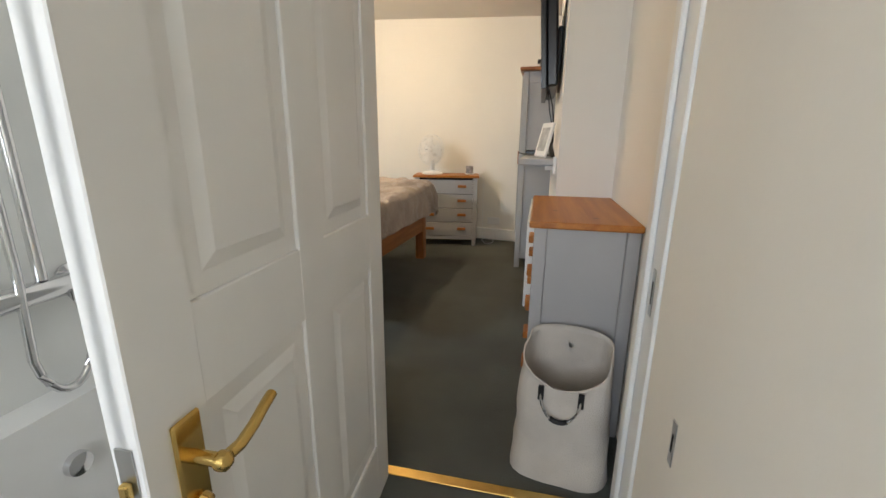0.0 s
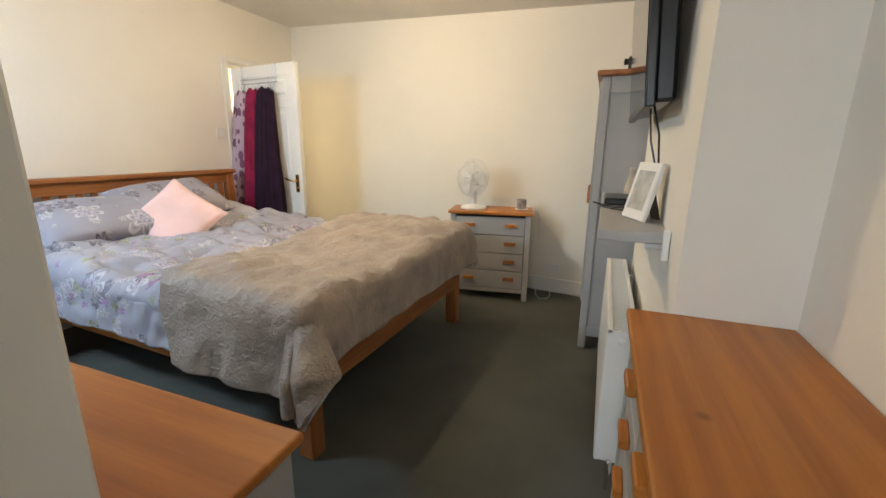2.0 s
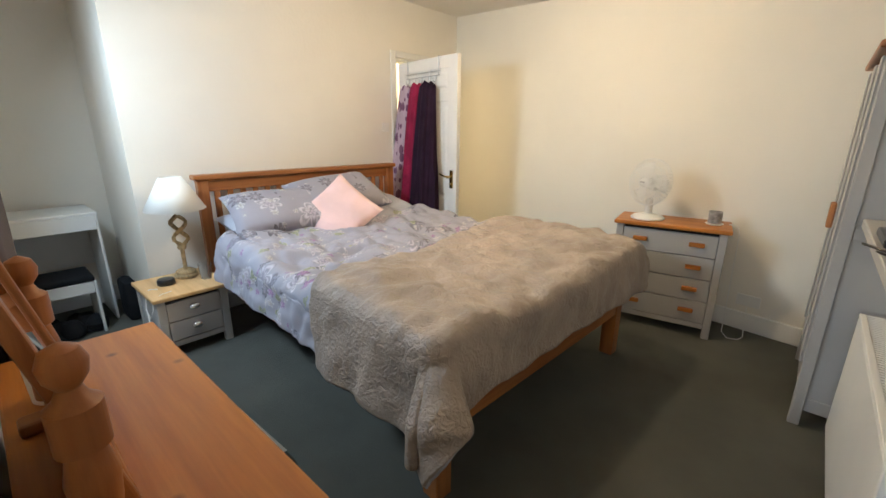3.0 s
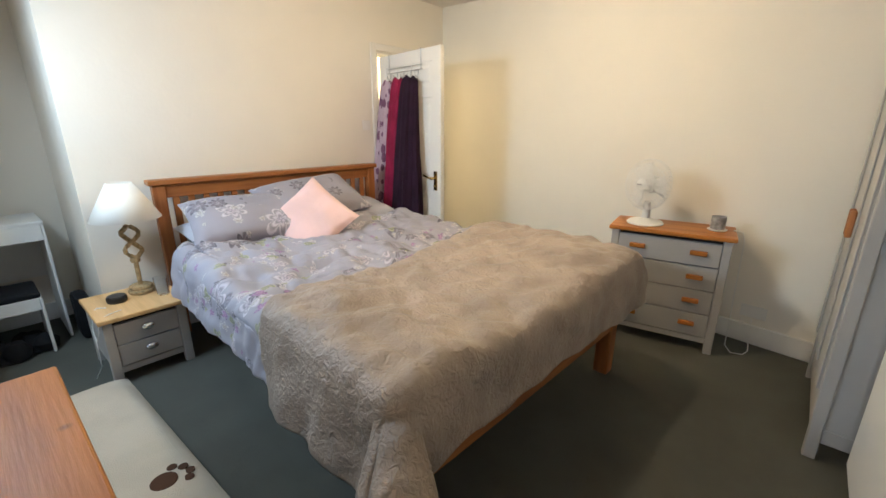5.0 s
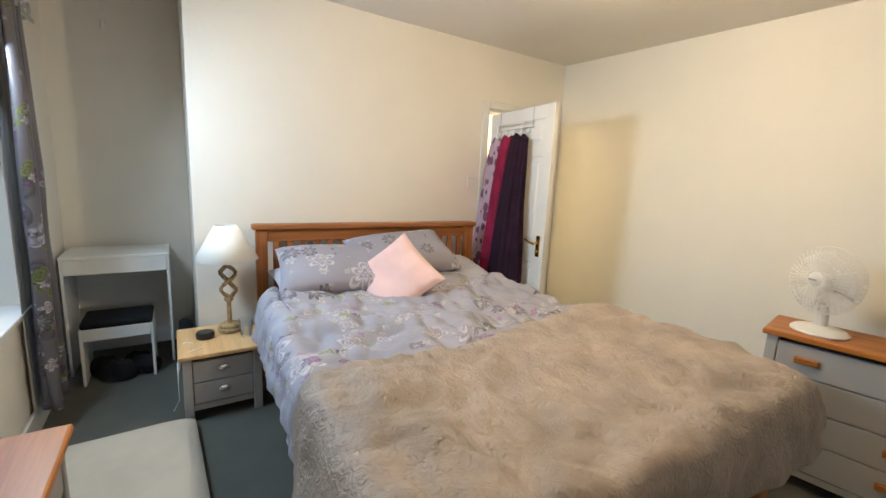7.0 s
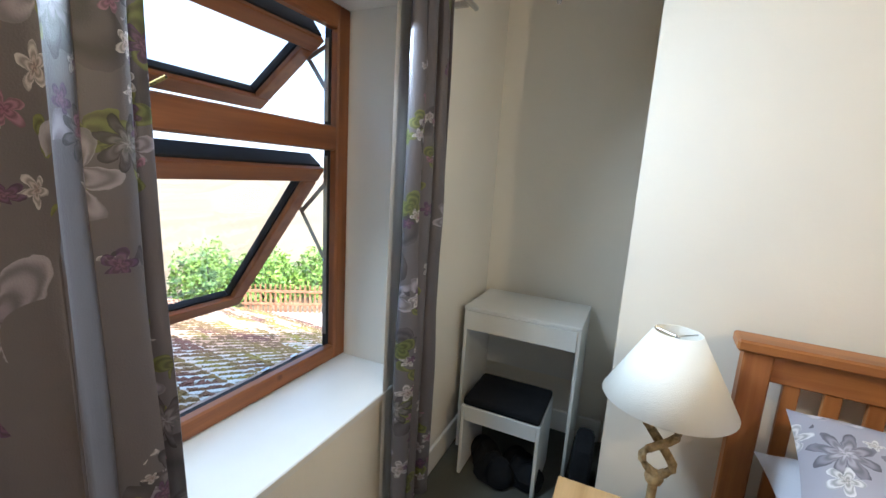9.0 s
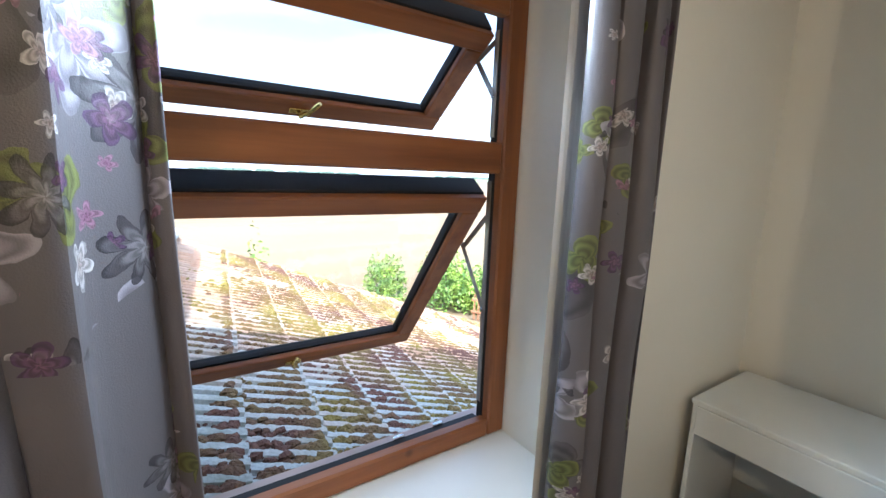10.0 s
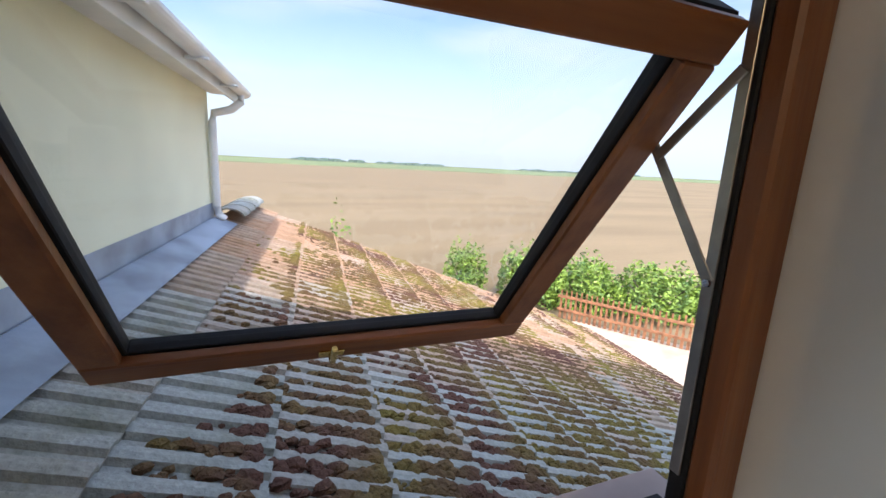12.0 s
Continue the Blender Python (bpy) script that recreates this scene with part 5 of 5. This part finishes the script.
curtain(-3.52, -3.80, 1.985, 0.14, 2.15, 3, 0.6, "grey floral eyelet curtain gathered at the alcove end")
curtain(-2.30, -2.855, 1.995, 0.05, 2.15, 4, 2.9, "grey floral eyelet curtain gathered beside the dressing table", 0.14)
cr = thing("curtain_pole", 0, 0, 0, 0, "thin grey metal curtain pole on a wooden batten", "curtain pole")
part("pole", tube([(-4.0, 1.99, 2.10), (-2.1, 1.99, 2.10)], 0.011, 12), M_STEEL, cr, smooth=True)
part("batten", box(-3.9, -2.2, SY + 0.001, SY + 0.016, 2.055, 2.095, 0.003), M_OAK, cr)
for x in (-3.95, -2.16):
    part("bracket", box(x - 0.01, x + 0.01, SY + 0.0165, 1.978, 2.09, 2.11, 0.002), M_STEEL, cr)
pc = thing("light_pull", -4.30, 2.25, 2.20, 0, "white pull cord with a small grey toggle", "light pull")
part("cord", tube([(0, 0, 0.05), (0, 0, ceil_z(-4.30) - 2.20)], 0.0015, 6), M_WHITEPL, pc)
part("toggle", spun([(0.004, 0.05), (0.010, 0.035), (0.012, 0.01), (0.008, 0.0), (0.001, -0.002)], 12), M_GREY, pc, smooth=True)

# the ceiling bulb on its flex
M_BULB = mat("warm_lit_bulb", (0.9, 0.8, 0.6), 0.3)
bnode = M_BULB.node_tree.nodes["Principled BSDF"]
bnode.inputs["Emission Color"].default_value, bnode.inputs["Emission Strength"].default_value = (1.0, 0.72, 0.40, 1), 6.0
cl = thing("ceiling_light", CLX, CLY, CLZ, 0, "warm lit ceiling bulb on a short white flex", "ceiling light")
CT = ceil_z(CLX) - CLZ
part("ceiling_rose", spun([(0.002, CT - 0.022), (0.03, CT - 0.020), (0.045, CT - 0.006), (0.045, CT)], 20), M_WHITEPL, cl, smooth=True)
part("flex", tube([(0, 0, 0.085), (0, 0, CT - 0.02)], 0.003, 6), M_WHITEPL, cl)
part("bulb_holder", spun([(0.014, 0.050), (0.017, 0.055), (0.015, 0.085), (0.004, 0.088)], 16), M_WHITEPL, cl, smooth=True)
part("bulb", spun([(0.002, -0.034), (0.018, -0.029), (0.030, -0.010), (0.031, 0.006), (0.024, 0.026), (0.013, 0.0495)], 20), M_BULB, cl, "glowing warm bulb", True)

# ---- outside: the ground, the field and the far country ----
GZ = -2.75
M_FIELD = mat("bare_ploughed_soil", (0.21, 0.155, 0.09), 0.95, 0, 0.10, 0.05, 0.4, 3.0, (0.17, 0.125, 0.072), 0.10, (1, 4, 1))
M_CROP = mat("young_green_crop", (0.17, 0.21, 0.10), 0.95, 0, 0.15, 0.02, 0.3, 1.5)
M_LEAF = mat("hedge_leaves", (0.22, 0.32, 0.04), 0.6, 0, 0.3, 3.0, 0, 20, (0.05, 0.11, 0.02), 0.3)
M_FARTREE = mat("far_trees", (0.09, 0.13, 0.10), 0.9, 0, 0.2, 0.05)
M_FENCE = mat("orange_stained_fence", (0.34, 0.15, 0.07), 0.85, 0, 0.2, 6, 0.3, 40)
M_BARK = mat("grey_brown_bark", (0.10, 0.085, 0.06), 0.95, 0, 0.2, 8)
M_GRAVEL = mat("pale_dirt_yard", (0.50, 0.40, 0.30), 0.95, 0, 0.15, 1.5, 0.4, 30)
bm = bmesh.new()
for f in ((-3000, 3000, -4000, 2000),):
    vs = [bm.verts.new(p) for p in ((f[0], f[2], GZ), (f[1], f[2], GZ), (f[1], f[3], GZ), (f[0], f[3], GZ))]
    bm.faces.new(vs)
tagged(part("ground", bm, M_FIELD, None), "flat bare brown field reaching the horizon", "field", "", "structure")
for nm, y0, y1, z, m, lab in (("crop_field", -1100, -300, 0.25, M_CROP, "strip of young green crop across the field"), ("far_field", -3800, -1400, 1.0, M_CROP, "distant green fields below the horizon")):
    slab(nm, [(-2500, y0), (2500, y0), (2500, y1), (-2500, y1)], GZ - 1, GZ + z, m, lab, "structure", "field")
slab("yard", [(-13.5, 1.0), (-7.3, 1.0), (-7.3, -7.0), (-10.6, -6.6), (-13.5, -2.6)], GZ - 0.2, GZ + 0.02, M_GRAVEL, "pale dusty yard inside the fence", "structure", "yard")

fe = thing("picket_fence", -10.2, -7.0, GZ, math.degrees(math.atan2(4.6, -2.9)), "low orange-brown picket fence, weathered", "fence")
for z in (0.25, 0.62):
    part("rail", box(0, 5.4, -0.02, 0.02, z, z + 0.07, 0.004), M_FENCE, fe)
for k in range(40):
    x = 0.05 + k * 0.135
    h = 0.84 + 0.03 * nz(k * 1.7, 3.3)
    bm = box(x, x + 0.075, 0.021, 0.04, 0.03, h, 0.002)
    for v in bm.verts:
        if v.co.z > h - 0.01:
            v.co.x += (x + 0.0375 - v.co.x) * 0.5
    part("picket", bm, M_FENCE, fe)


def shrub(name, x, y, z, rx, ry, h, leaves, size, label, seed, wild=0.0):
    rnd = random.Random(seed)
    root = thing(name, x, y, z, 0, label, "shrub")
    bm = bmesh.new()
    for k in range(7):
        a = rnd.uniform(0, 6.28)
        tip = (rx * 0.6 * math.cos(a), ry * 0.6 * math.sin(a), h * rnd.uniform(0.4, 0.62))
        tube([(0.1 * math.cos(a), 0.1 * math.sin(a), 0), (tip[0] * 0.5, tip[1] * 0.5, tip[2] * 0.55), tip], 0.018, 5, bm)
    part("limbs", bm, M_BARK, root)
    verts, faces = [], []
    for k in range(leaves):
        a, r = rnd.uniform(0, 6.28), math.sqrt(rnd.random())
        lump = 0.75 + 0.35 * nz(math.cos(a) * 2 + seed, math.sin(a) * 2, r * 2)
        zz = h * (rnd.random() ** 0.7) * (1.0 - 0.55 * r * r) * lump + wild * h * max(nz(a * 2.2, seed * 1.0), 0)
        c = Vector((rx * r * lump * math.cos(a), ry * r * lump * math.sin(a), zz))
        u = Vector((rnd.gauss(0, 1), rnd.gauss(0, 1), rnd.gauss(0, 0.6))).normalized()
        w = u.cross(Vector((rnd.gauss(0, 1), rnd.gauss(0, 1), rnd.gauss(0, 1)))).normalized()
        s = size * rnd.uniform(0.6, 1.3)
        n = len(verts)
        verts += [c - u * s, c - w * s * 0.5, c + u * s, c + w * s * 0.5]
        faces.append((n, n + 1, n + 2, n + 3))
    me = bpy.data.meshes.new("crown")
    me.from_pydata(verts, [], faces)
    me.materials.append(M_LEAF)
    ob = new("crown", me)
    ob.parent = root
    return root


shrub("hedge_shrub", -10.3, -8.4, GZ, 1.3, 1.3, 2.2, 3600, 0.07, "tall grey-green bush behind the picket fence", 1, 0.25)
shrub("hedge_shrub", -11.6, -7.6, GZ, 1.5, 1.5, 2.0, 4200, 0.07, "leafy yellow-green bush behind the picket fence", 2, 0.15)
shrub("hedge_shrub", -13.2, -6.4, GZ, 1.8, 1.5, 2.0, 4200, 0.07, "leafy yellow-green bush behind the picket fence", 3, 0.15)
shrub("hedge_shrub", -15.0, -5.4, GZ, 1.8, 1.6, 1.9, 3600, 0.07, "leafy yellow-green bush behind the picket fence", 4, 0.1)
shrub("hedge_shrub", -8.6, -9.6, GZ, 0.9, 0.9, 2.2, 2400, 0.06, "rounded green bush beyond the lean-to roof", 5, 0.1)
shrub("sapling", -4.15, -6.2, GZ, 0.35, 0.3, 3.9, 1100, 0.05, "thin green sapling rising behind the roof", 6, 0.2)
rnd = random.Random(11)
verts, faces = [], []
for k in range(420):
    x = rnd.uniform(-1500, 500)
    y = -1150 - rnd.uniform(0, 250)
    if nz(x * 0.004, 2.0) < 0.05:
        continue
    w, h = rnd.uniform(10, 26), rnd.uniform(4, 10)
    n = len(verts)
    ringv = [(x + w * math.cos(t * 1.0472) * rnd.uniform(0.7, 1.1), y + w * math.sin(t * 1.0472), GZ + 1) for t in range(6)]
    ring2 = [(p[0] * 0.75 + x * 0.25, p[1] * 0.75 + y * 0.25, GZ + h * rnd.uniform(0.6, 0.9)) for p in ringv]
    verts += ringv + ring2 + [(x, y, GZ + h)]
    for t in range(6):
        faces.append((n + t, n + (t + 1) % 6, n + 6 + (t + 1) % 6, n + 6 + t))
        faces.append((n + 6 + t, n + 6 + (t + 1) % 6, n + 12))
me = bpy.data.meshes.new("far_tree_line")
me.from_pydata(verts, [], faces)
me.materials.append(M_FARTREE)
tagged(new("far_tree_line", me), "hazy line of trees on the far horizon", "trees", "", "stuff")

# ---- the neighbouring wing, its gutter and the lean-to roof ----
RO = Vector((-2.195, 1.44, 0.646))
RZ = math.degrees(math.atan2(-0.9962, -0.0873))
# local x runs away along the wing's wall, local y away from it is negative (down the slope)
wing = thing("house_wing", RO.x, RO.y, 0, RZ, "cream rendered house wing with white gutter", "house")
part("wall", box(-0.2, 3.80, 0.0, 0.2, GZ, 1.80, 0.0), M_YELLOW, wing)
part("end_wall", box(3.6, 3.80, 0.201, 1.0, GZ, 1.80), M_YELLOW, wing)
part("end_wall", box(3.6, 3.80, 1.9, 3.0, GZ, 1.80), M_YELLOW, wing)
bm = bmesh.new()
vs = [bm.verts.new(p) for p in ((-0.3, -0.26, 1.86), (3.95, -0.26, 1.86), (3.95, 3.2, 3.7), (-0.3, 3.2, 3.7), (-0.3, -0.26, 1.80), (3.95, -0.26, 1.80), (3.95, 3.2, 3.64), (-0.3, 3.2, 3.64))]
for f in ((0, 1, 2, 3), (4, 5, 6, 7), (0, 1, 5, 4), (1, 2, 6, 5), (2, 3, 7, 6), (3, 0, 4, 7)):
    bm.faces.new([vs[i] for i in f])
part("roof", bm, M_BLACK, wing)
part("soffit", box(-0.25, 3.92, -0.20, -0.002, 1.76, 1.785, 0.003), M_PVC, wing)
part("fascia", box(-0.25, 3.92, -0.222, -0.2005, 1.70, 1.80, 0.003), M_PVC, wing)
bm = bmesh.new()
prof = [(-0.225 - 0.055 + 0.055 * math.cos(t), 1.80 + 0.055 * math.sin(t)) for t in [math.pi + math.pi * k / 10 for k in range(11)]]
prof += [(y, z) for y, z in [(-0.225 - 0.055 + 0.048 * math.cos(t), 1.80 + 0.048 * math.sin(t)) for t in [math.pi + math.pi * k / 10 for k in range(10, -1, -1)]]]
ra = [bm.verts.new((-0.25, y, z)) for y, z in prof]
rb = [bm.verts.new((3.95, y, z)) for y, z in prof]
for k in range(len(prof)):
    j = (k + 1) % len(prof)
    bm.faces.new((ra[k], ra[j], rb[j], rb[k]))
bm.faces.new(ra)
bm.faces.new(rb[::-1])
part("gutter", bm, M_PVC, wing)
for x in (0.5, 1.4, 2.3, 3.2):
    bm = box(x - 0.02, x + 0.02, -0.345, -0.2225, 1.735, 1.752, 0.004)
    part("gutter_union", bm, M_PVC, wing)
part("downpipe", tube([(3.72, -0.28, 1.75), (3.72, -0.28, 1.69), (3.72, -0.20, 1.62), (3.72, -0.06, 1.58), (3.72, -0.045, 1.50), (3.72, -0.045, 0.78), (3.72, -0.06, 0.70), (3.72, -0.11, 0.66)], 0.034, 14), M_PVC, wing, smooth=True)

SL = 0.386
GA, TW, NU, NV = 0.36, 0.30, 18, 15
M_TILE = mat("mossy_concrete_tile", (0.42, 0.415, 0.37), 0.9, 0, 0.15, 5.0, 0.6, 60, (0.28, 0.28, 0.22), 0.35)
nt = M_TILE.node_tree
oi = nt.nodes.new("ShaderNodeObjectInfo")
rr = nt.nodes.new("ShaderNodeValToRGB")
rr.color_ramp.elements[0].color, rr.color_ramp.elements[1].color = (0.85, 0.88, 0.92, 1), (0.95, 0.60, 0.44, 1)
# tiles tinted redder away from the house, with a random share each
rs = nt.nodes.new("ShaderNodeSeparateXYZ")
nt.links.new(oi.outputs["Location"], rs.inputs[0])
rn = nt.nodes.new("ShaderNodeMapRange")
rn.inputs["From Min"].default_value, rn.inputs["From Max"].default_value = 0.5, -1.4
rn.inputs["To Min"].default_value, rn.inputs["To Max"].default_value = 0.15, 0.75
nt.links.new(rs.outputs["Y"], rn.inputs["Value"])
ru = nt.nodes.new("ShaderNodeMath")
ru.operation = "MULTIPLY_ADD"
ru.inputs[1].default_value = 0.45
nt.links.new(oi.outputs["Random"], ru.inputs[0])
nt.links.new(rn.outputs["Result"], ru.inputs[2])
rr.color_ramp.elements[0].position, rr.color_ramp.elements[1].position = 0.40, 1.0
nt.links.new(ru.outputs[0], rr.inputs["Fac"])
mm = nt.nodes.new("ShaderNodeMix")
mm.data_type, mm.blend_type = "RGBA", "MULTIPLY"
mm.inputs["Factor"].default_value = 1.0
pb2 = nt.nodes["Principled BSDF"]
nt.links.new(pb2.inputs["Base Color"].links[0].from_socket, mm.inputs["A"])
nt.links.new(rr.outputs["Color"], mm.inputs["B"])
nt.links.new(mm.outputs["Result"], pb2.inputs["Base Color"])
M_MOSS = mat("brown_and_olive_moss", (0.115, 0.058, 0.042), 1.0, 0, 0.3, 1.6, 0.9, 90, (0.19, 0.155, 0.035), 0.5)

roof = thing("lean_to_roof", RO.x, RO.y, 0, RZ, "lean-to roof of mossy grey and rust concrete tiles", "roof", "", "structure")
part("deck", box(-0.10, NU * TW - 0.02, -5.05, 0.0, -0.06, -0.03, 0, None, 1, Matrix.Translation((0, 0, RO.z)) @ Matrix.Rotation(math.atan(SL), 4, "X")), M_BLACK, roof)


def tile_mesh():
    bm = bmesh.new()
    prof = []
    for r in range(3):
        b0 = r * 0.1
        prof += [(b0 + 0.0, 0.0), (b0 + 0.034, 0.0), (b0 + 0.043, 0.019), (b0 + 0.066, 0.022), (b0 + 0.089, 0.019), (b0 + 0.098, 0.0)]
    prof.append((0.297, 0.0))
    L = GA * math.sqrt(1 + SL * SL) + 0.05
    g = [[bm.verts.new((x, -y, z + lift)) for x, z in prof] for y, lift in ((0.0, 0.0), (L, 0.026))]
    lo = [bm.verts.new((x, -L, z + 0.008)) for x, z in prof]
    for k in range(len(prof) - 1):
        bm.faces.new((g[0][k], g[0][k + 1], g[1][k + 1], g[1][k]))
        bm.faces.new((g[1][k], g[1][k + 1], lo[k + 1], lo[k]))
    me = bpy.data.meshes.new("tile")
    bmesh.ops.recalc_face_normals(bm, faces=bm.faces)
    bm.to_mesh(me)
    bm.free()
    me.materials.append(M_TILE)
    return me


SLM = Matrix.Translation((0, 0, RO.z)) @ Matrix.Rotation(math.atan(SL), 4, "X")
TM1 = tile_mesh()
rnd = random.Random(5)
GS = GA * math.sqrt(1 + SL * SL)
for j in range(NV):
    for i in range(NU):
        ob = new("tile", TM1)
        ob.parent = roof
        ob.matrix_basis = SLM @ pose(i * TW + rnd.uniform(-0.003, 0.003), -j * GS, -0.012 + rnd.uniform(-0.002, 0.002), 0, rnd.uniform(-0.4, 0.4), rnd.uniform(-0.5, 0.5))
bm = box(0.0, 3.78, -0.20, -0.001, 0.034, 0.038, 0.001, None, 1, SLM)
part("flashing_apron", bm, M_LEAD, roof, "blue-grey lead flashing")
part("flashing_upstand", box(0.0, 3.78, -0.006, -0.001, RO.z + 0.03, RO.z + 0.16, 0.001), M_LEAD, roof, "blue-grey lead upstand")
for k in range(4):
    x = 3.85 + k * 0.38
    bm = sheet(2, 10, lambda u, v: (x + 0.385 * u, -0.10 + 0.14 * math.cos(math.pi * v), RO.z + 0.02 + 0.07 * math.sin(math.pi * v) - 0.012 * u))
    thicken(part("ridge_tile", bm, M_TILE, roof), 0.012)
# moss tufts in the pans and along the tile edges
verts, faces = [], []
for k in range(70000):
    i, r = rnd.randrange(NU), rnd.randrange(3)
    u = i * TW + r * 0.1 + rnd.uniform(-0.012, 0.048)
    j = rnd.randrange(1, NV)
    v = j * GS + GS * (1 - rnd.random() ** 2.2)
    dens = 0.5 + 0.9 * nz(u * 0.9, v * 0.9, 4.0) + 0.5 * nz(u * 3, v * 3, 9.0) - 0.10 * max(u - 2.5, 0) - (0.5 if v < 0.75 else 0)
    if rnd.random() > dens * 1.9:
        continue
    s = rnd.uniform(0.007, 0.029) * (0.7 + 0.5 * rnd.random())
    fr = (v % GS) / GS
    c = SLM @ Vector((u, -v, 0.026 * fr - 0.006))
    n = len(verts)
    for ring, (rr_, zz) in enumerate(((1.0, 0.0), (0.8, 0.55))):
        for t in range(6):
            a = t * 1.0472 + ring * 0.5
            q = s * rr_ * rnd.uniform(0.7, 1.25)
            verts.append((c.x + q * math.cos(a), c.y + 1.2 * q * math.sin(a), c.z + s * zz * rnd.uniform(0.7, 1.2)))
    verts.append((c.x, c.y, c.z + s * 0.85))
    for t in range(6):
        faces.append((n + t, n + (t + 1) % 6, n + 6 + (t + 1) % 6, n + 6 + t))
        faces.append((n + 6 + t, n + 6 + (t + 1) % 6, n + 12))
me = bpy.data.meshes.new("moss")
me.from_pydata(verts, [], faces)
me.materials.append(M_MOSS)
ms = new("moss", me)
ms.parent = roof
tagged(ms, "cushions of brown and olive moss", "", "", "stuff")
# the house's own eaves above the window
slab("house_eaves", [(-8.0, 1.15), (0.6, 1.15), (0.6, 6.6), (-8.0, 6.6)], 2.66, 2.76, M_BLACK, "projecting eaves of the house roof", "structure", "roof")
slab("house_outer_wall", [(-8.0, OY), (-4.70, OY), (-4.70, 1.9), (-8.0, 1.9)], GZ, 2.66, M_YELLOW, "cream rendered outer wall of the house")
slab("house_lower_wall", [(-4.70, OY), (0.3, OY), (0.3, 1.9), (-4.70, 1.9)], GZ, -0.16, M_YELLOW, "cream rendered outer wall of the house")
